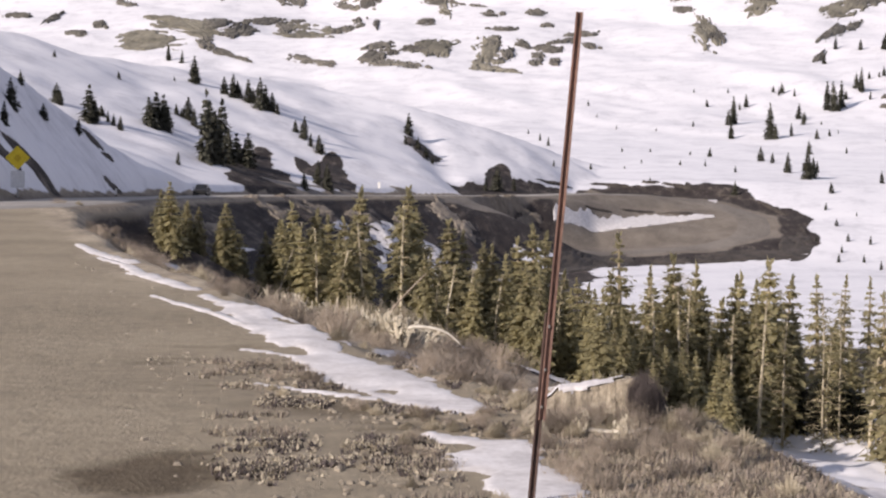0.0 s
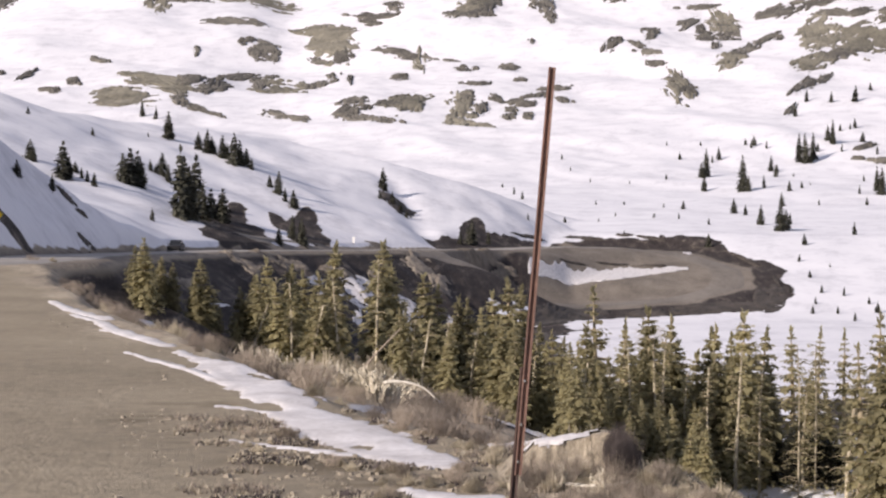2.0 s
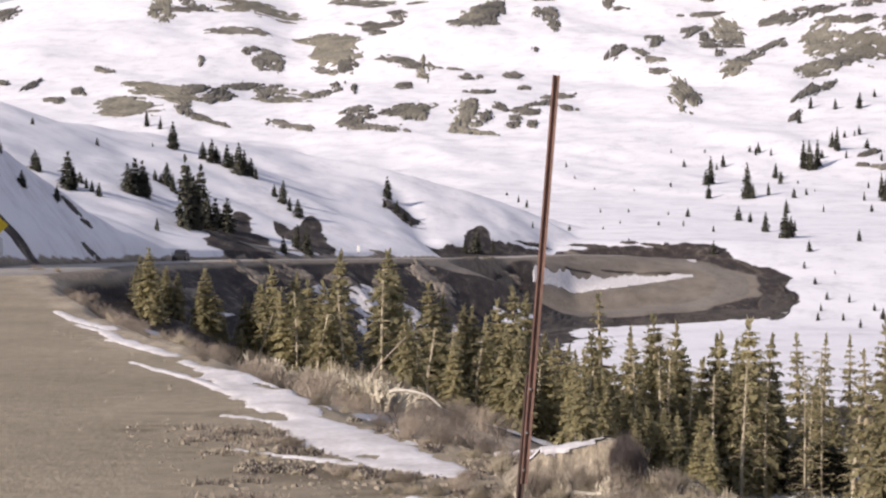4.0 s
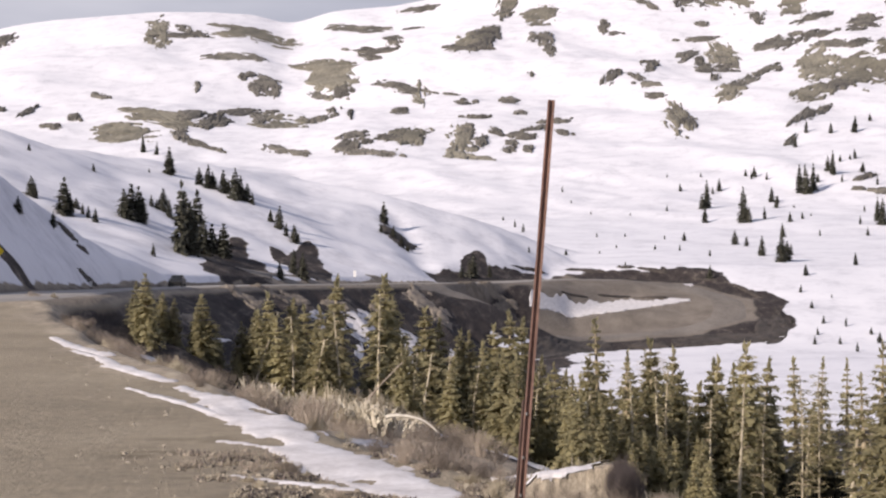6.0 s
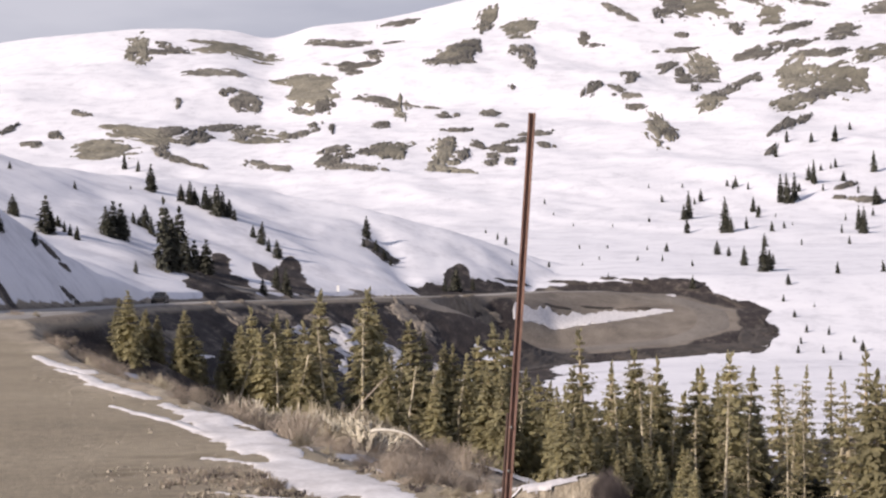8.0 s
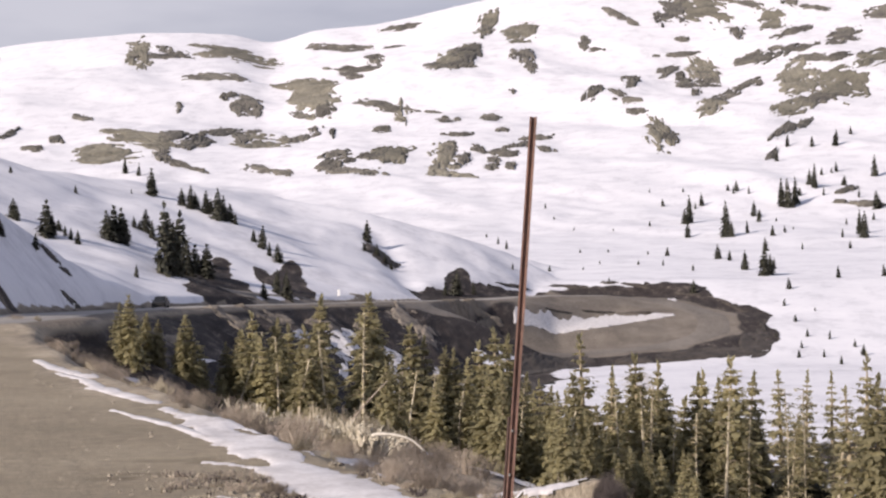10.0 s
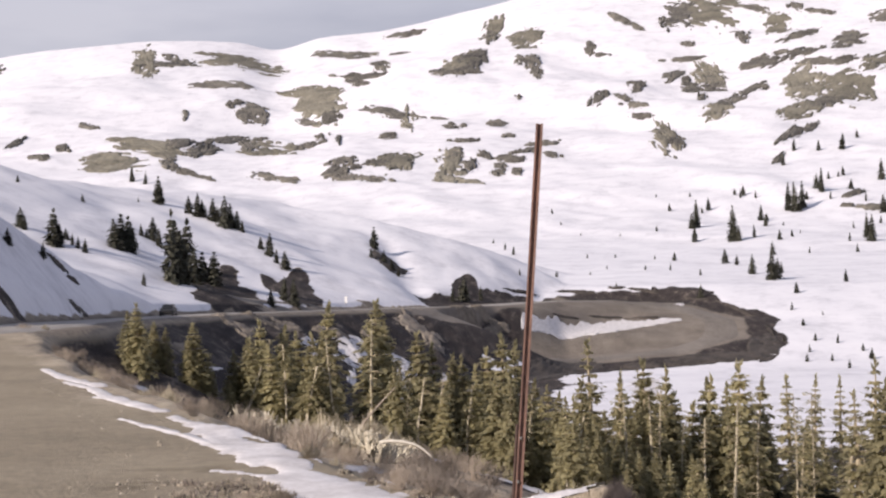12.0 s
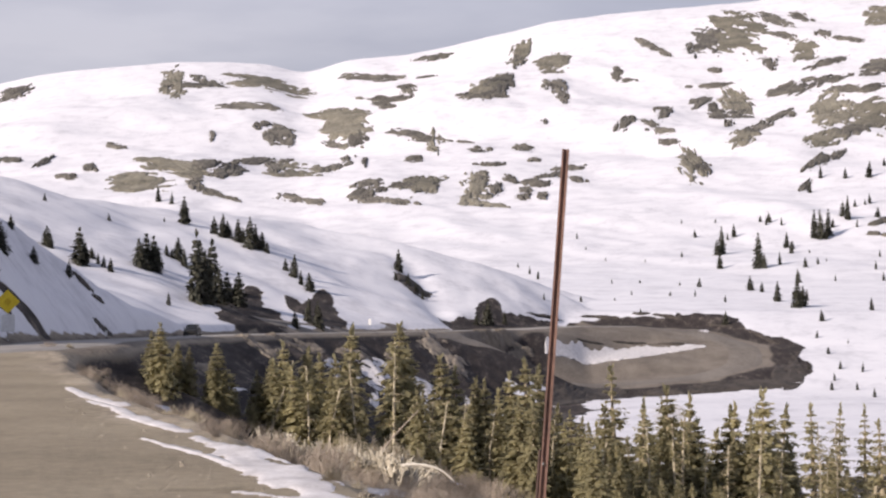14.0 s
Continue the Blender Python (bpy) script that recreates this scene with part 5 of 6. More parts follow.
GRASS_PLACES_A = [
    (-10.5, 104.7, 1.4),
    (-9.7, 105.2, 1.7),
    (-5.2, 76.3, 1.4),
    (-4.4, 73.2, 1.3),
    (-3.8, 76.4, 1.3),
    (-3.7, 91.2, 1.7),
    (-2.9, 91, 1.4),
    (-2.2, 91.7, 1.3),
    (-1.4, 90.9, 1.1),
    (1.1, 18.3, 0.4),
    (1.2, 17.9, 0.4),
    (1.4, 17.8, 0.5),
    (1.5, 17.9, 0.5),
    (1.7, 17.9, 0.5),
    (1.9, 18, 0.4),
    (1, 18.5, 0.3),
    (2, 17.5, 0.3),
    (1.4, 18.8, 0.3),
    (1.7, 19.2, 0.3),
    (1.1, 16.6, 0.2),
    (2.4, 16.9, 0.3),
    (2.6, 16.7, 0.2),
    (-1.9, 25.3, 0.3),
    (-11.4, 109.3, 1.1),
    (-2.9, 55.7, 0.6),
    (2.1, 16.7, 0.3),
    (0.8, 18.1, 0.2),
    (0.6, 18.5, 0.3),
]
GRASS_PLACES = GRASS_PLACES_A
PALE_PLACES_A = [
    (-5.9, 56.4, 0.9),
    (-5.6, 55.6, 0.8),
    (-5.3, 57.4, 0.7),
    (-5, 55.9, 0.6),
    (-4.7, 55.4, 0.7),
    (-4.4, 57.4, 0.6),
    (-4.1, 60.5, 0.7),
    (-3.9, 59.8, 0.6),
    (-3.6, 59.6, 0.7),
    (-3.3, 56.3, 0.7),
    (-3, 58.2, 0.8),
    (-2.7, 56.7, 0.8),
    (-2.4, 56, 1),
    (-2.1, 55.6, 0.9),
    (-1.9, 56.3, 1),
    (-1.6, 60.6, 0.9),
    (-6.2, 60, 1),
    (-6.5, 59.8, 1),
    (-4.9, 59.8, 0.8),
    (-3.7, 56.2, 0.8),
    (-2.6, 56.9, 1),
    (-1.3, 58.8, 0.9),
    (-0.9, 59.4, 0.9),
    (-7.2, 60.1, 1.2),
    (-6.8, 60.3, 1.1),
]
PALE_PLACES = PALE_PLACES_A
shrub_kinds = [brush("willow_shrub", 60 + k, 80, 1.0, 0.75, 0.010, 3, TWIGS, "leafless brown willow shrub on the slope below the lot", "shrub", "willow shrubs") for k in range(3)]
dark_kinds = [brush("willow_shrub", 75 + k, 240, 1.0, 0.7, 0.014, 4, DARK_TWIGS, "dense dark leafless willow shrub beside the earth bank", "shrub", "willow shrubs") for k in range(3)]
grass_kinds = [brush("grass_clump", 70 + k, 150, 1.0, 0.6, 0.011, 0, STRAW, "pale dry grass clump hanging over the slope", "grass clump", "dry grass clumps", 0.6) for k in range(3)]
pale_kinds = [brush("dead_willow", 90 + k, 24, 1.0, 0.62, 0.06, 1, BLEACHED, "pale dead willow shrub on the brow of the slope", "shrub", "dead willows", 0.35) for k in range(3)]
for kinds, places in ((shrub_kinds, SHRUB_PLACES), (grass_kinds, GRASS_PLACES), (pale_kinds, PALE_PLACES)):
    for k, (x, y, size) in enumerate(places):
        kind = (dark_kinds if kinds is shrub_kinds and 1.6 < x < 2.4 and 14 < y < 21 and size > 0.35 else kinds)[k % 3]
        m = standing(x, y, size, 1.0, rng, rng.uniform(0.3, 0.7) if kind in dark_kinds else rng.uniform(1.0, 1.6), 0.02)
        if kind.name not in placed:
            placed.add(kind.name)
            kind.matrix_basis = m
        else:
            copied(kind, m)


# ---- willows along the brow of the slope ----
brow = random.Random(23)
for k in range(90):
    y = brow.uniform(22.0, 62.0) if k % 6 else brow.uniform(62.0, 92.0)
    edge_x = float(np.interp(y / UNIT, [p[1] for p in EDGE], [p[0] for p in EDGE])) * UNIT
    x = edge_x + brow.uniform(0.4, 3.6)
    size = brow.uniform(0.22, 0.6) * (1.0 if y < 62 else 0.8)
    copied((shrub_kinds, shrub_kinds, grass_kinds, shrub_kinds)[k % 4][k % 3], standing(x, y, size, 1.0, rng, brow.uniform(1.3, 2.2), 0.02))


# ---- small tufts on the lot's verge ----
def verge_places(count, seed):
    rg = random.Random(seed)
    found = []
    while len(found) < count:
        y = rg.uniform(12.0, 21.5)
        x = rg.uniform(-0.12 * y, 0.20 * y)
        s = -float(along(EDGE, np.array([x / UNIT]), np.array([y / UNIT]))[0][0])
        if -2.6 < s < 0.25 and not on_snow(np.array([x]), np.array([y]), 1.05)[0] and fbm(np.array([x / 0.8]), np.array([y / 1.6]), 3, 51.0)[0] > -0.04 and (x > 0.9 or s > -1.9):
            found.append((x, y, rg.uniform(0.07, 0.17) * (1.3 if x > 1.2 else 1.0)))
    return found


for k, (x, y, size) in enumerate(verge_places(170, 17)):
    copied((grass_kinds if k % 3 else shrub_kinds)[k % 3 if k % 3 else k % 2], standing(x, y, size, 1.0, rng, rng.uniform(1.2, 2.2), 0.01))


def build_tufts(name, count, seed, mat, label, tall, blades):
    """Fine short growth over the verge, in uneven bands."""
    rg = random.Random(seed)
    px = np.array([rg.random() for _ in range(count * 6)])
    py = np.array([rg.uniform(11.5, 22.5) for _ in range(count * 6)])
    px = (-0.16 + 0.40 * px) * py
    s = -along(EDGE, px / UNIT, py / UNIT)[0]
    bands = fbm(px / 2.2, py / 0.55, 4, 51.5)
    right = px > 0.7
    ok = (s < 0.35) & np.where(right, s > -2.6, (s > -2.0) | ((s > -3.3) & (py < 19.5) & (bands > 0.06))) & (bands > np.where(right, -0.08, 0.06))
    chance = np.array([rg.random() for _ in range(len(px))])
    ok &= ~on_snow(px, py) & (right | (bands > 0.04 + 0.12 * chance)) & (right | (s > -3.4 + 1.6 * chance))
    px, py = px[ok][:count], py[ok][:count]
    pz = height(px, py)
    verts, faces = [], []
    for x, y, z in zip(px, py, pz):
        size = tall * rg.uniform(0.5, 1.4)
        for b in range(blades):
            a, lean = rg.uniform(0, 6.28), rg.uniform(0.2, 1.1)
            fx, fy = x + rg.uniform(-0.05, 0.05), y + rg.uniform(-0.05, 0.05)
            w = 0.006 + 0.10 * size * rg.random() * 0.5
            n = len(verts)
            c, d = math.cos(a), math.sin(a)
            verts.extend(((fx - d * w, fy + c * w, z - 0.01), (fx + d * w, fy - c * w, z - 0.01), (fx + c * size * lean, fy + d * size * lean, z + size * rg.uniform(0.5, 1.0))))
            faces.append((n, n + 1, n + 2))
    return tagged(quick(name, verts, faces, mat), label, "scrub", kind="stuff")


build_tufts("dry_scrub", 3600, 81, STRAW, "short pale dry grass over the verge", 0.07, 5)
build_tufts("dark_scrub", 1500, 84, DARK_TWIGS, "low dark scrub in bands over the verge", 0.075, 6)
def build_rows(name, count, seed, mat, label, tall):
    """Broken rows of short growth and clods across the lot's verge."""
    rg = random.Random(seed)
    verts, faces = [], []
    rows = (14.55, 14.95, 15.75, 16.1, 17.35, 18.6, 20.2, 21.9, 23.4)
    while len(faces) < count * 6:
        c = rows[rg.randrange(len(rows))]
        x = rg.uniform(-0.135, 0.02) * c + rg.uniform(-0.35, 0.35)
        y = c + rg.gauss(0, 0.17) + 0.16 * math.sin(1.7 * x + c)
        if rg.random() > 1.25 + x / (0.135 * c) + 0.5 or fbm(np.array([x / 0.45]), np.array([c * 3.7]), 3, 59.0)[0] < 0.0 or on_snow(np.array([x]), np.array([y]))[0]:
            continue
        z, size = ground_z(x, y), tall * rg.uniform(0.5, 1.3)
        for b in range(6):
            a, lean = rg.uniform(0, 6.28), rg.uniform(0.3, 1.2)
            fx, fy = x + rg.uniform(-0.05, 0.05), y + rg.uniform(-0.04, 0.04)
            w = 0.012 + 0.014 * rg.random()
            c2, d2 = math.cos(a), math.sin(a)
            n = len(verts)
            verts.extend(((fx - d2 * w, fy + c2 * w, z - 0.01), (fx + d2 * w, fy - c2 * w, z - 0.01), (fx + c2 * size * lean, fy + d2 * size * lean, z + size * rg.uniform(0.5, 1.0))))
            faces.append((n, n + 1, n + 2))
    return tagged(quick(name, verts, faces, mat), label, "scrub", kind="stuff")


build_rows("dark_scrub", 1000, 91, DARK_TWIGS, "broken rows of low dark scrub on the gravel", 0.052)
build_rows("dry_scrub", 700, 92, STRAW, "broken rows of short dry grass on the gravel", 0.05)
build_tufts("low_scrub", 3600, 82, TWIGS, "low brown scrub over the verge", 0.09, 5)


# ---- cut bank, logs and juniper ----
def earth_bank(crest, y):
    """A small cut bank under a crest of (x, z): a fluted face towards the lot, a turf back and a ribbon of snow on its lip."""
    root = tagged(new("earth_bank"), "small eroded bank of pale earth with a thin ribbon of snow", "earth bank")
    nu, nv = 90, 22
    x0, x1 = crest[0][0], crest[-1][0]
    us = np.linspace(0, 1, nu + 1)
    xs = x0 + (x1 - x0) * us
    tops = np.interp(xs, [c[0] for c in crest], [c[1] for c in crest]) + 0.10 * fbm(xs / 0.35, xs * 0 + 0.5, 5, 67.0) - 0.02
    sway = 0.16 * fbm(xs / 0.5, xs * 0 + 2.5, 3, 69.0)
    verts, cap = [], []
    for j in range(nv + 1):
        v = j / nv
        flute = fbm(xs / 0.055, xs * 0 + v * 0.9, 4, 61.0)
        clump = fbm(xs / 0.16, xs * 0 + v * 5, 4, 63.0)
        for i in range(nu + 1):
            x = float(xs[i])
            if v < 0.6:
                w = v / 0.6
                py = y + sway[i] - 0.16 * (1 - w) ** 1.6 + 0.15 * flute[i] * (1.15 - w) + 0.10 * clump[i]
                foot = ground_z(x, py) - 0.04
                pz = foot + (tops[i] - foot) * w ** 0.9
            else:
                w = (v - 0.6) / 0.4
                py = y + sway[i] + 1.8 * w
                g = ground_z(x, py) - 0.05
                pz = max(g, tops[i] * (1 - w * w) + g * w * w + 0.04 * clump[i])
            verts.append((x, float(py), float(max(pz, ground_z(x, py) - 0.05))))
            if 0.46 <= v <= 0.74:
                cap.append((x, float(py) - 0.012, verts[-1][2] + 0.012 + 0.02 * float(clump[i]) + (0.018 if 0.6 < v < 0.7 else 0.0)))
    n = nu + 1
    grid = lambda rows: [(j * n + i, j * n + i + 1, (j + 1) * n + i + 1, (j + 1) * n + i) for j in range(rows) for i in range(nu)]
    quick("face", verts, grid(nv), EARTH, root, True)
    lace = fbm(us * 14, us * 0 + 0.5, 4, 65.0)
    quick("snow_ribbon", cap, [f for f in grid(len(cap) // n - 1) if 0.13 + 0.05 * math.sin(f[0] // n * 3.3) < us[f[0] % n] < 0.64 + 0.08 * math.sin(f[0] // n * 2.1) and f[0] // n >= 1.3 + 5 * lace[f[0] % n]], SNOW, root, True)
    return root


def snag(points, radius, seed):
    """A sunlit, mostly bare spruce stem with thin whorls of drooping dead boughs."""
    rg = random.Random(seed)
    root = tagged(new("spruce_tree"), "thin spruce with a long sunlit trunk in the gully", "tree", "spruces in the gully")
    pts = resampled(points, 0.3)
    n = len(pts)
    tv, tf, bv, bf, gv, gf = [], [], [], [], [], []
    tapered(tv, tf, [Vector(p) for p in pts], [radius * (1 - 0.65 * k / n) * rg.uniform(0.9, 1.1) for k in range(n)], 7)
    for k in range(1, n):
        for b in range(4):
            if rg.random() < 0.25:
                continue
            at = Vector(pts[k]).lerp(Vector(pts[k - 1]), rg.random())
            a = rg.uniform(0, 6.28)
            ln = rg.uniform(0.4, 1.5) * (1.15 - 0.85 * k / n)
            out = Vector((math.cos(a), math.sin(a), 0))
            mid, end = at + out * ln * 0.5 + Vector((0, 0, 0.05 * ln)), at + out * ln + Vector((0, 0, -rg.uniform(0.05, 0.4) * ln))
            w = Vector((0, 0, 0.018))
            i = len(bv)
            bv.extend((at - w, at + w, mid - w * 0.8, mid + w * 0.8, end))
            bf.extend(((i, i + 2, i + 3, i + 1), (i + 2, i + 4, i + 3)))
            for t in range(6):
                f = at.lerp(end, 0.2 + 0.8 * rg.random()) + Vector((0, 0, rg.uniform(-0.08, 0.08)))
                way_out = (out * 0.7 + Vector((rg.uniform(-1, 1), rg.uniform(-1, 1), rg.uniform(-0.5, 0.3)))).normalized()
                size = rg.uniform(0.22, 0.5)
                add_spray(gv, gf, f, way_out, way_out.cross(Vector((rg.uniform(-0.5, 0.5), 0.3, 1))).normalized(), size, size * 0.2)
    quick("trunk", [tuple(v) for v in tv], tf, SILVER, root, True)
    quick("crown", [tuple(v) for v in gv], gf, NEEDLES, root)
    tagged(quick("deadwood", [tuple(v) for v in bv], bf, BARK, root), kind="stuff")
    return root


def log(name, points, radius, mat, label, stubs=5):
    """A bent tapering trunk lying along the points, with broken stubs."""
    rg = random.Random(len(name) + int(points[0][1]))
    verts, faces = [], []
    pts = resampled(points, max(0.1, radius * 1.5))
    n = len(pts)
    sides = 8
    for i, p in enumerate(pts):
        d = Vector(pts[min(i + 1, n - 1)] - pts[max(i - 1, 0)]).normalized()
        side = d.cross(Vector((0, 0, 1))).normalized()
        up = side.cross(d)
        r = radius * (1 - 0.6 * i / n) * rg.uniform(0.88, 1.12)
        for k in range(sides):
            a = 2 * math.pi * k / sides
            verts.append(tuple(Vector(p) + side * math.cos(a) * r + up * math.sin(a) * r))
    for i in range(n - 1):
        for k in range(sides):
            a, b = i * sides + k, i * sides + (k + 1) % sides
            faces.append((a, b, b + sides, a + sides))
    faces.append(tuple(range(sides))[::-1])
    faces.append(tuple((n - 1) * sides + k for k in range(sides)))
    for s in range(stubs):
        i = rg.randrange(1, n - 1)
        at = Vector(pts[i])
        tip = at + Vector((rg.uniform(-1, 1), rg.uniform(-1, 1), rg.uniform(0.4, 1.2))).normalized() * radius * rg.uniform(3, 6)
        b0 = len(verts)
        w = radius * 0.25
        verts.extend(((at.x - w, at.y, at.z), (at.x + w, at.y, at.z), (at.x, at.y + w, at.z), tuple(tip)))
        faces.extend(((b0, b0 + 1, b0 + 3), (b0 + 1, b0 + 2, b0 + 3), (b0 + 2, b0, b0 + 3)))
    return tagged(quick(name, verts, faces, mat, smooth=True), label, "log")


def on_ground(x, y, lift):
    return (x, y, ground_z(x, y) + lift)


earth_bank([(0.62, -0.04), (0.85, 0.2), (1.03, 0.35), (1.21, 0.37), (1.54, 0.44), (1.79, 0.51), (1.89, 0.49), (2.04, 0.35), (2.16, 0.20), (2.3, -0.04)], 17.4)
for k in range(64):
    x = 0.75 + 1.5 * rng.random()
    row = k % 4
    copied((grass_kinds, shrub_kinds, grass_kinds, pale_kinds)[row][k % 3], standing(x, 17.15 - 0.55 * rng.random() ** 1.5, rng.uniform(0.07, 0.22) * (1.3 if row == 1 else 1.0), 1.0, rng, rng.uniform(0.9, 1.8), 0.0))
log("fallen_log", [on_ground(2.55, 17.20, 0.12), on_ground(2.72, 16.80, 0.07), on_ground(2.86, 16.40, 0.05), on_ground(3.00, 15.70, 0.04), on_ground(3.05, 15.20, 0.03)], 0.042, DARK_BARK, "dark weathered log lying down the edge of the verge")
log("fallen_log", [(1.22, 16.78, 0.03), (1.50, 16.71, 0.01), (1.77, 16.57, 0.05), (2.02, 16.75, 0.07), (2.28, 17.18, 0.04)], 0.028, WHITE_WOOD, "thin pale branch lying in the scrub", 2)
log("leaning_trunk", [(-3.26, 70.00, -3.95), (-2.78, 70.00, -3.37), (-2.25, 70.00, -2.80), (-1.63, 70.00, -2.17)], 0.05, TWIGS, "pale dead trunk leaning among the spruces")
log("fallen_log", [(-1.69, 50.00, -2.41), (-1.42, 50.00, -2.37), (-0.99, 50.00, -2.40), (-0.56, 50.00, -2.52), (-0.29, 50.00, -2.71), (-0.08, 50.00, -2.92)], 0.055, WHITE_WOOD, "white barkless log arching over the slope", 1)
snag([(8.29, 98.00, -11.95), (8.31, 98.00, -9.22), (8.53, 98.00, -7.80), (8.83, 98.00, -6.18)], 0.13, 300)
snag([(9.45, 99.60, -12.50), (9.47, 99.60, -10.57), (10.32, 99.60, -10.26), (10.62, 99.60, -9.16), (10.78, 99.60, -7.45)], 0.13, 301)
snag([(7.69, 101.20, -12.27), (7.71, 101.20, -10.41), (7.84, 101.20, -8.85), (7.94, 101.20, -7.45)], 0.08, 302)
snag([(13.32, 98.80, -13.59), (13.34, 98.80, -12.02), (13.05, 98.80, -9.91), (12.90, 98.80, -8.21), (12.81, 98.80, -5.16)], 0.13, 303)
snag([(13.70, 100.40, -13.82), (13.72, 100.40, -12.19), (13.60, 100.40, -9.42), (13.65, 100.40, -7.01), (13.78, 100.40, -4.94)], 0.12, 304)
snag([(17.62, 98.00, -14.72), (17.64, 98.00, -12.22), (17.75, 98.00, -9.79), (17.84, 98.00, -8.11), (17.98, 98.00, -5.41)], 0.14, 305)
snag([(16.22, 99.60, -14.43), (16.24, 99.60, -11.37), (16.19, 99.60, -9.32), (16.27, 99.60, -6.58)], 0.09, 306)
snag([(22.34, 101.20, -14.57), (22.36, 101.20, -11.06), (22.49, 101.20, -9.49), (22.57, 101.20, -7.75)], 0.12, 307)
snag([(24.47, 98.80, -14.70), (24.49, 98.80, -12.66), (24.71, 98.80, -10.55), (24.96, 98.80, -8.17), (25.18, 98.80, -6.47)], 0.15, 308)
snag([(25.56, 100.40, -14.82), (25.58, 100.40, -12.56), (25.90, 100.40, -10.42), (26.22, 100.40, -8.34)], 0.13, 309)
snag([(-7.34, 95.00, -7.93), (-7.32, 95.00, -5.83), (-7.06, 95.00, -4.27), (-6.68, 95.00, -2.64)], 0.12, 310)
snag([(-10.94, 96.60, -6.19), (-10.92, 96.60, -5.46), (-10.49, 96.60, -4.07), (-10.03, 96.60, -2.68)], 0.10, 311)
snag([(-10.28, 98.20, -6.88), (-10.26, 98.20, -5.19), (-9.96, 98.20, -3.51), (-9.69, 98.20, -1.15)], 0.10, 312)
snag([(-8.59, 95.80, -7.50), (-8.57, 95.80, -5.32), (-8.60, 95.80, -3.35), (-8.70, 95.80, -1.38)], 0.09, 313)
snag([(-1.72, 97.40, -8.30), (-1.70, 97.40, -6.50), (-1.57, 97.40, -5.10), (-1.38, 97.40, -3.59)], 0.10, 314)
snag([(-1.00, 95.00, -8.16), (-0.98, 95.00, -6.27), (-0.75, 95.00, -4.90), (-0.53, 95.00, -3.43)], 0.10, 315)
snag([(-3.70, 96.60, -7.37), (-3.68, 96.60, -5.04), (-3.65, 96.60, -3.05), (-3.56, 96.60, -0.07)], 0.11, 316)
snag([(5.47, 98.20, -10.98), (5.49, 98.20, -8.68), (5.62, 98.20, -6.82), (5.81, 98.20, -4.80)], 0.10, 317)
snag([(-5.83, 95.80, -7.81), (-5.81, 95.80, -6.30), (-6.01, 95.80, -3.67), (-6.21, 95.80, -1.04)], 0.09, 318)
snag([(1.88, 97.40, -9.65), (1.90, 97.40, -6.76), (2.10, 97.40, -5.42), (2.29, 97.40, -4.08)], 0.08, 319)
snag([(0.21, 95.00, -8.63), (0.23, 95.00, -6.20), (0.35, 95.00, -4.90), (0.54, 95.00, -3.59)], 0.08, 320)
snag([(-2.77, 96.60, -7.80), (-2.75, 96.60, -6.36), (-2.62, 96.60, -4.70), (-2.56, 96.60, -3.71)], 0.07, 321)
snag([(-12.23, 98.20, -5.51), (-12.21, 98.20, -5.20), (-11.94, 98.20, -3.85), (-11.67, 98.20, -2.50)], 0.08, 322)
snag([(21.55, 98.80, -14.92), (21.57, 98.80, -8.52), (21.49, 98.80, -6.49), (21.44, 98.80, -5.13)], 0.07, 323)
snag([(22.93, 100.40, -14.51), (22.95, 100.40, -8.36), (22.90, 100.40, -6.63), (22.92, 100.40, -5.25)], 0.07, 324)
snag([(11.30, 98.00, -12.75), (11.32, 98.00, -8.13), (11.25, 98.00, -6.78), (11.17, 98.00, -5.10)], 0.08, 325)
snag([(19.35, 99.60, -14.86), (19.37, 99.60, -9.99), (19.42, 99.60, -8.28), (19.55, 99.60, -6.57)], 0.09, 326)
snag([(14.98, 101.20, -14.21), (15.00, 101.20, -10.91), (15.09, 101.20, -8.82), (15.22, 101.20, -7.08)], 0.08, 327)


def juniper(x, y, wide, tall, seed):
    """A low dome of dense dark sprays."""
    rg = random.Random(seed)
    root = tagged(new("juniper_bush"), "dense dark green juniper bush on the snow below the trees", "bush")
    verts, faces = [], []
    for k in range(2600):
        a, h = rg.uniform(0, 6.28), rg.random()
        r = wide * math.sqrt(1 - h * h * 0.92) * rg.uniform(0.72, 1.05)
        at = Vector((math.cos(a) * r, math.sin(a) * r, tall * h * rg.uniform(0.9, 1.05)))
        out = Vector((math.cos(a), math.sin(a), rg.uniform(0.0, 0.9))).normalized()
        side = out.cross(Vector((rg.uniform(-0.5, 0.5), rg.uniform(-0.5, 0.5), 1))).normalized()
        add_spray(verts, faces, at, out, side, 0.30 * rg.uniform(0.6, 1.3), 0.09)
    quick("crown", [tuple(v) for v in verts], faces, FAR_NEEDLES, root)
    stem, sf = [], []
    tapered(stem, sf, [Vector((0, 0, -0.1)), Vector((0.03, 0, tall * 0.4)), Vector((0, 0.03, tall * 0.8))], [0.08, 0.06, 0.03])
    quick("trunk", [tuple(v) for v in stem], sf, BARK, root, True)
    root.location = (x, y, ground_z(x, y) - 0.1)
    return root


juniper(22.9, 103.6, 1.87, 3.30, 1452)
juniper(21.5, 105.2, 1.25, 2.60, 1404)
juniper(24.3, 103.2, 1.43, 2.80, 1500)
juniper(-5.3, 185.8, 1.90, 3.81, 700)


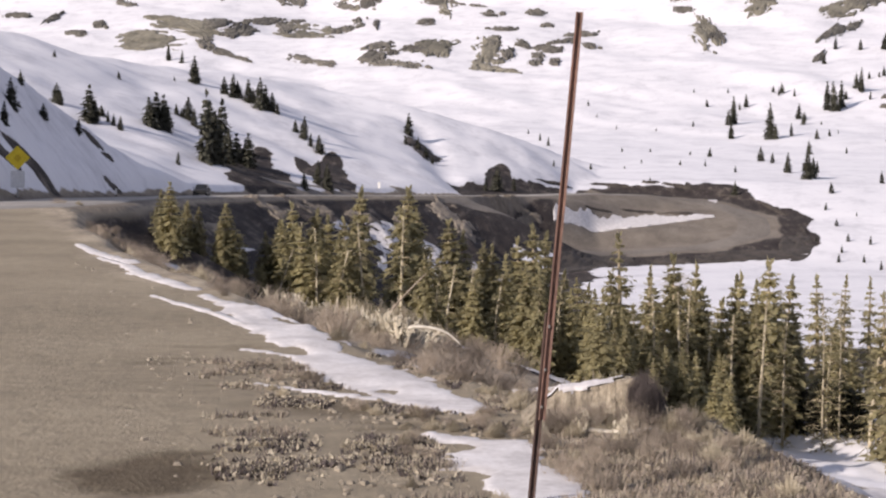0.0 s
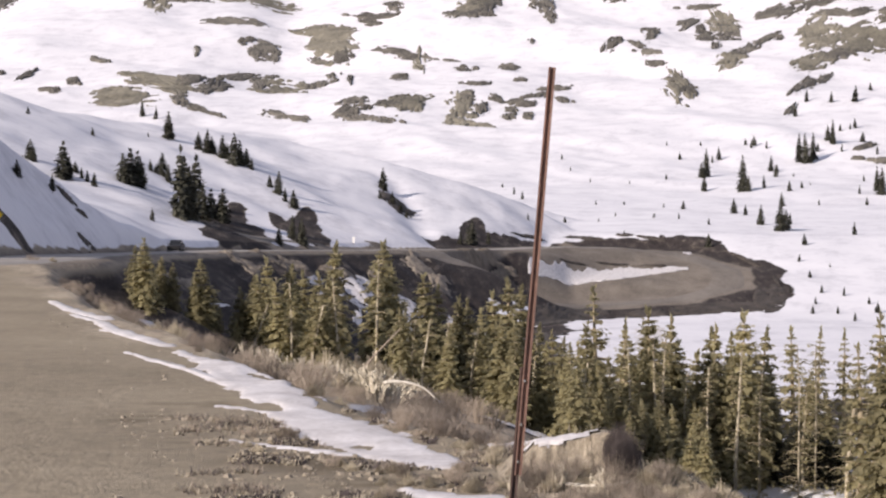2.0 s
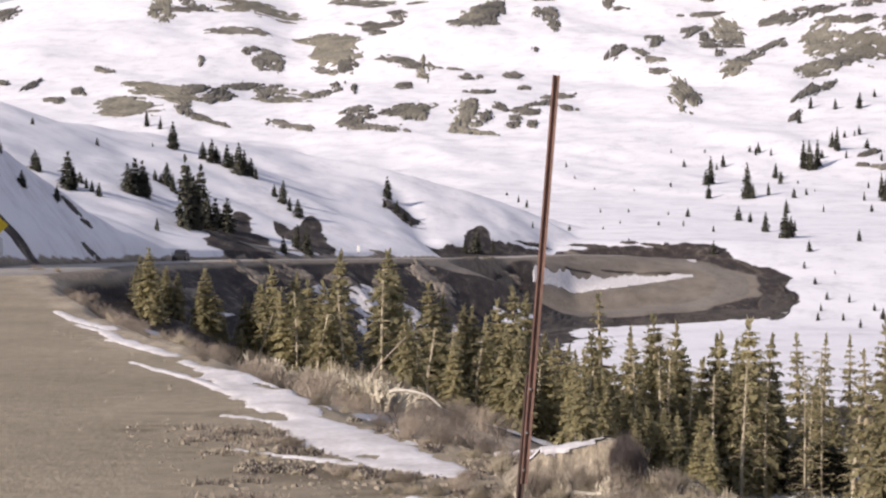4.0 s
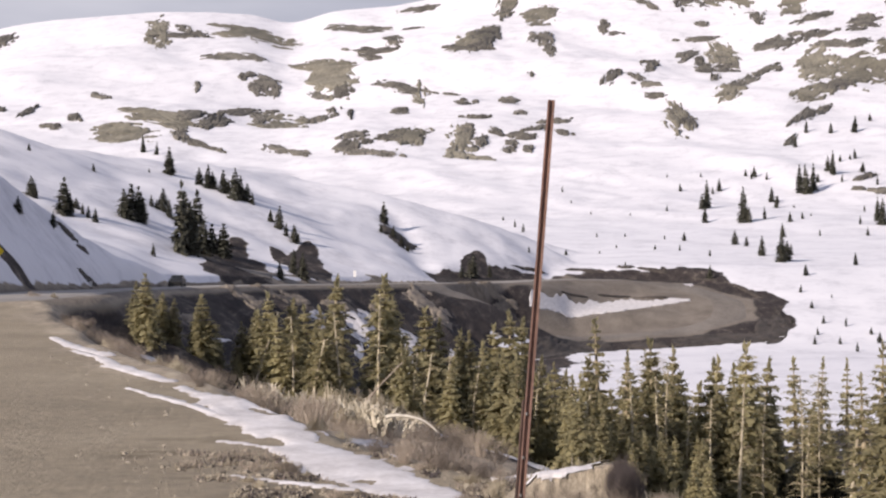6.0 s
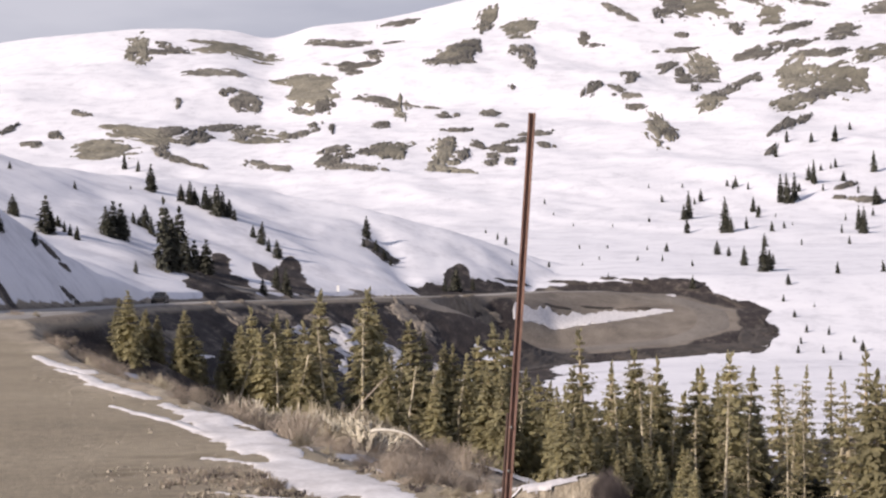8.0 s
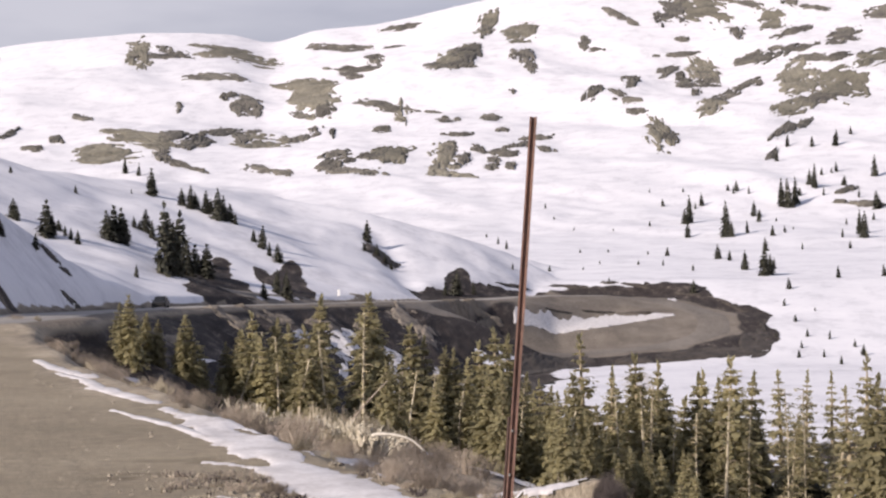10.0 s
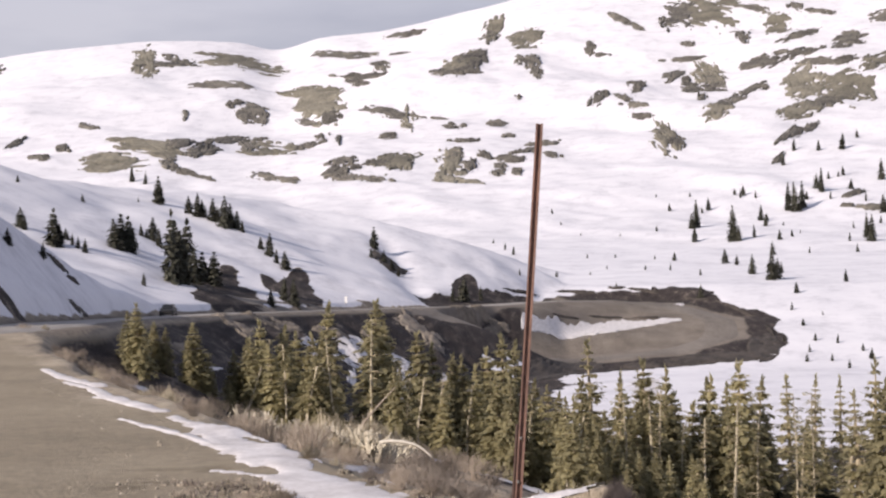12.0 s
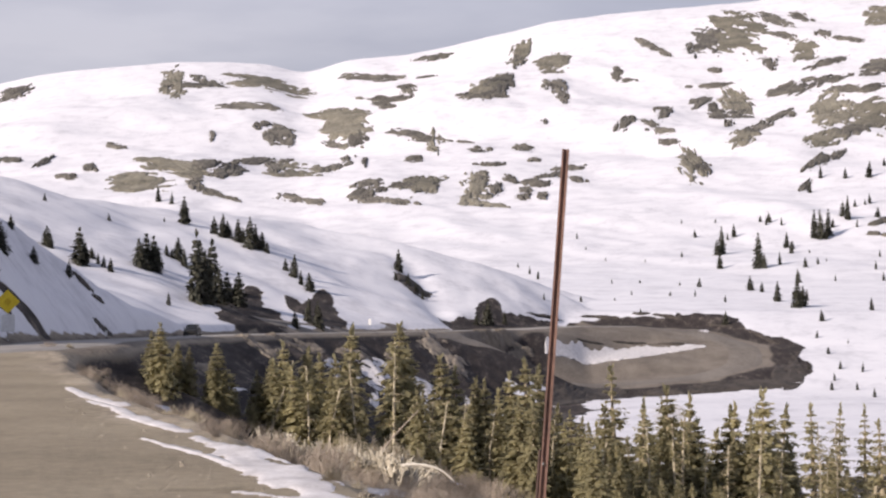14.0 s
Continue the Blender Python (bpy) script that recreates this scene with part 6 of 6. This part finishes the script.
# ---- snow pole ----
def channel_bar(length, width, depth, thick):
    """A rolled U-channel post, upright, its open side towards -y, with punched holes left dark."""
    bm = bmesh.new()
    w, d, t = width / 2, depth, thick
    lip = width * 0.22
    outline = [(-w, 0), (-w + lip, 0), (-w + lip + t, d - t), (w - lip - t, d - t), (w - lip, 0), (w, 0), (w, t), (w - lip + t, t), (w - lip, d), (-w + lip, d), (-w + lip - t, t), (-w, t)]
    rings = []
    for z in (0, length):
        rings.append([bm.verts.new((x, y, z)) for x, y in outline])
    n = len(outline)
    for k in range(n):
        bm.faces.new((rings[0][k], rings[0][(k + 1) % n], rings[1][(k + 1) % n], rings[1][k]))
    bm.faces.new(rings[0][::-1])
    bm.faces.new(rings[1])
    bmesh.ops.recalc_face_normals(bm, faces=bm.faces)
    return bm


def bolt_head(r, h):
    bm = bmesh.new()
    bmesh.ops.create_cone(bm, cap_ends=True, segments=6, radius1=r, radius2=r * 0.9, depth=h)
    return bm


POLE_LEAN = 0.0804
pole_foot = ground_z(0.57, 13.2) - 0.5
snow_pole = tagged(new("snow_pole"), "tall leaning rusty red snow marker pole of two lapped steel posts", "snow pole")
snow_pole.matrix_basis = Matrix.Translation((0.580 + POLE_LEAN * (pole_foot - 0.062), 13.2, pole_foot)) @ Matrix.Rotation(math.atan(POLE_LEAN), 4, "Y")
lower = part("lower_post", channel_bar(1.555 - pole_foot, 0.060, 0.034, 0.007), RUST, snow_pole, "dark lower steel channel post")
lower.location = (-0.021, 0.026, 0)
upper = part("upper_post", channel_bar(3.964 - 0.69, 0.058, 0.034, 0.007), PINK_STEEL, snow_pole, "faded red upper steel channel post bolted to the lower one")
upper.location = (0.0, -0.010, 0.69 - pole_foot)
for bz in (0.8, 1.1, 1.45):
    bolt = part("bolt", bolt_head(0.012, 0.018), GREY_STEEL, snow_pole)
    bolt.matrix_basis = Matrix.Translation((-0.010, -0.016, bz - pole_foot)) @ Matrix.Rotation(math.pi / 2, 4, "X")


# ---- road sign ----
def plate(corners, thick):
    bm = bmesh.new()
    front = [bm.verts.new((x, 0, z)) for x, z in corners]
    rear = [bm.verts.new((x, thick, z)) for x, z in corners]
    n = len(corners)
    bm.faces.new(front)
    bm.faces.new(rear[::-1])
    for k in range(n):
        bm.faces.new((front[(k + 1) % n], front[k], rear[k], rear[(k + 1) % n]))
    bmesh.ops.recalc_face_normals(bm, faces=bm.faces)
    return bm


def rounded(cx, cz, w, h, r, turned=False):
    pts = []
    for qx, qz, a0 in ((1, 1, 0), (-1, 1, 90), (-1, -1, 180), (1, -1, 270)):
        for s in range(5):
            a = radians(a0 + 22.5 * s)
            x, z = qx * (w / 2 - r) + r * math.cos(a), qz * (h / 2 - r) + r * math.sin(a)
            if turned:
                x, z = (x - z) * 0.7071, (x + z) * 0.7071
            pts.append((cx + x, cz + z))
    return pts


SIGN = (-31.35, 115.5)
road_sign = tagged(new("road_sign"), "yellow diamond warning sign above a white plate", "road sign")
road_sign.matrix_basis = Matrix.Translation((SIGN[0], SIGN[1], ground_z(*SIGN) + 0.35)) @ Matrix.Rotation(0.2, 4, "Z")
part("post", channel_bar(3.7, 0.07, 0.04, 0.008), GREY_STEEL, road_sign).location = (0, 0.01, -0.7)
diamond = part("sign_face", plate(rounded(0, 2.45, 1.2, 1.2, 0.06, True), 0.012), YELLOW, road_sign, "yellow diamond plate")
part("symbol", plate(rounded(0, 2.42, 0.42, 0.42, 0.1, True), 0.004), AMBER, diamond).location = (0, -0.005, 0)
part("lower_plate", plate(rounded(0, 0.95, 0.95, 1.2, 0.04), 0.012), WHITE, road_sign, "white rectangular plate")


MARKER = (-15.9, 305.3)
marker = tagged(new("road_marker"), "small white plate on a post beside the road", "road marker")
marker.location = (MARKER[0], MARKER[1], ground_z(*MARKER))
part("post", channel_bar(1.9, 0.08, 0.05, 0.01), GREY_STEEL, marker).location = (0, 0.02, -0.4)
part("plate", plate(rounded(0, 1.05, 0.5, 1.15, 0.05), 0.02), WHITE, marker, "white plate")


def delineator(x, y):
    """A short roadside post: a dark stake with a white band near its head."""
    root = tagged(new("road_marker"), "short dark roadside post with a white band", "road marker")
    stake = part("post", channel_bar(1.5, 0.14, 0.06, 0.02), DARK_BARK, root)
    stake.location = (0, 0.02, -0.3)
    part("plate", plate(rounded(-0.02, 0.55, 0.22, 0.62, 0.03), 0.02), WHITE, root, "white band")
    root.location = (x, y, ground_z(x, y))


delineator(-38.0, 179.6)


# ---- loose stones ----
def build_stones():
    rg = random.Random(5)
    verts, faces = [], []
    cube = [(-1, -1, -0.6), (1, -1, -0.6), (1, 1, -0.6), (-1, 1, -0.6), (-0.7, -0.6, 0.6), (0.6, -0.7, 0.7), (0.7, 0.6, 0.55), (-0.6, 0.7, 0.65)]
    quads = [(0, 3, 2, 1), (4, 5, 6, 7), (0, 1, 5, 4), (1, 2, 6, 5), (2, 3, 7, 6), (3, 0, 4, 7)]
    places = []
    while len(places) < 16000:
        y = rg.uniform(12, 48)
        x = rg.uniform(-0.24 * y, 0.20 * y)
        places.append((x, y))
    px, py = np.array(places).T
    bare = ~on_snow(px, py)
    px, py = px[bare], py[bare]
    s = -along(EDGE, px / UNIT, py / UNIT)[0]
    z = height(px, py)
    for x, y, si, zi in zip(px, py, s, z):
        clods = 12.8 < y < 19.5 and -0.085 * y - 0.8 < x < 0.3 and fbm(np.array([x / 2.2]), np.array([y / 0.5]), 3, 57.0)[0] > 0.03
        if not clods and rg.random() > 0.004 + (0.9 if y < 23 else 0.05) * math.exp(-((si + 0.9) / 0.9) ** 2):
            continue
        r = 0.010 + 0.034 * rg.random() ** (2.2 if clods else 3.5)
        a = rg.uniform(0, 6.28)
        c, d = math.cos(a), math.sin(a)
        n = len(verts)
        for vx, vy, vz in cube:
            vx, vy, vz = vx * r * rg.uniform(0.8, 1.3), vy * r * rg.uniform(0.7, 1.1), vz * r * rg.uniform(0.6, 1.0)
            verts.append((x + vx * c - vy * d, y + vx * d + vy * c, zi + vz + 0.25 * r))
        faces.extend(tuple(n + i for i in q) for q in quads)
    return tagged(quick("loose_stones", verts, faces, STONE), "loose stones and clods along the lot's edge", "stones", kind="stuff")


build_stones()


# ---- car on the road ----
def lofted(sections):
    """A closed body through sections of (y, [(x, z), ...]) for the right half, mirrored."""
    bm = bmesh.new()
    rings = []
    for y, half in sections:
        ring = [bm.verts.new((x, y, z)) for x, z in half] + [bm.verts.new((-x, y, z)) for x, z in reversed(half)]
        rings.append(ring)
    n = len(rings[0])
    for a, b in zip(rings[:-1], rings[1:]):
        for k in range(n):
            bm.faces.new((a[k], a[(k + 1) % n], b[(k + 1) % n], b[k]))
    bm.faces.new(rings[0])
    bm.faces.new(rings[-1][::-1])
    bmesh.ops.recalc_face_normals(bm, faces=bm.faces)
    return bm


def slab(x0, x1, y0, y1, z0, z1, bevel=0.0):
    bm = bmesh.new()
    bmesh.ops.create_cube(bm, size=1.0)
    for v in bm.verts:
        v.co = Vector(((x0 + x1) / 2 + v.co.x * (x1 - x0), (y0 + y1) / 2 + v.co.y * (y1 - y0), (z0 + z1) / 2 + v.co.z * (z1 - z0)))
    if bevel:
        bmesh.ops.bevel(bm, geom=bm.edges[:], offset=bevel, segments=2, affect="EDGES")
    return bm


def disc(r, wide):
    bm = bmesh.new()
    bmesh.ops.create_cone(bm, cap_ends=True, segments=20, radius1=r, radius2=r, depth=wide)
    bmesh.ops.rotate(bm, matrix=Matrix.Rotation(math.pi / 2, 3, "Y"), verts=bm.verts)
    return bm


def car(x, y, turn):
    """A dark estate car, its nose towards -y."""
    root = tagged(new("car"), "black car driving down the gravelled mountain road", "car")
    body = part("body", lofted([(-2.2, [(0.55, 0.35), (0.70, 0.42), (0.72, 0.62), (0.60, 0.70)]), (-2.0, [(0.74, 0.24), (0.86, 0.38), (0.86, 0.72), (0.72, 0.80)]),
                                (-1.0, [(0.78, 0.22), (0.90, 0.36), (0.90, 0.86), (0.76, 0.95)]), (1.9, [(0.78, 0.22), (0.90, 0.36), (0.90, 0.92), (0.78, 0.98)]),
                                (2.2, [(0.70, 0.35), (0.80, 0.42), (0.82, 0.88), (0.72, 0.95)])]), CAR_PAINT, root, "black painted body")
    cabin = part("cabin", lofted([(-1.05, [(0.74, 0.90), (0.75, 0.92), (0.74, 0.94)]), (-0.35, [(0.76, 0.92), (0.66, 1.42), (0.58, 1.47)]),
                                  (1.3, [(0.76, 0.94), (0.66, 1.44), (0.58, 1.49)]), (2.0, [(0.74, 0.94), (0.70, 1.10), (0.64, 1.14)])]), CAR_PAINT, root)
    screen = part("windscreen", slab(-0.62, 0.62, -0.012, 0.012, -0.36, 0.36, 0.01), CAR_GLASS, cabin, "dark glass windscreen")
    screen.matrix_basis = Matrix.Translation((0, -0.72, 1.19)) @ Matrix.Rotation(-0.93, 4, "X")
    for side in (-1, 1):
        window = part("side_window", slab(-0.012, 0.012, -0.75, 0.75, -0.19, 0.19, 0.01), CAR_GLASS, cabin)
        window.matrix_basis = Matrix.Translation((side * 0.722, 0.45, 1.19)) @ Matrix.Rotation(-side * 0.197, 4, "Y")
        part("headlight", slab(-0.17, 0.17, -0.06, 0.06, -0.07, 0.07, 0.03), WHITE, body, "clear headlight").location = (side * 0.56, -2.12, 0.62)
        part("mirror", slab(-0.10, 0.10, -0.05, 0.05, -0.07, 0.07, 0.03), CAR_PAINT, root).location = (side * 0.94, -0.75, 1.0)
        for wy in (-1.35, 1.35):
            wheel = new("wheel")
            wheel.parent = root
            wheel.location = (side * 0.80, wy, 0.32)
            part("tyre", disc(0.32, 0.21), TYRE, wheel, "black rubber tyre")
            part("rim", disc(0.20, 0.23), GREY_STEEL, wheel, "grey steel rim")
    part("grille", slab(-0.36, 0.36, -0.03, 0.03, -0.09, 0.09, 0.02), TYRE, body).location = (0, -2.19, 0.52)
    bumper = part("bumper", slab(-0.78, 0.78, -0.10, 0.10, -0.09, 0.09, 0.05), CAR_PAINT, body)
    bumper.location = (0, -2.14, 0.38)
    road_z = max(ground_z(x, y), float(along(ROAD, np.array([x / UNIT]), np.array([y / UNIT]))[1][0]) * UNIT)
    root.matrix_basis = Matrix.Translation((x, y, road_z + 0.06)) @ Matrix.Rotation(turn, 4, "Z")
    return root


car(-33.9, 212.5, 0.02)
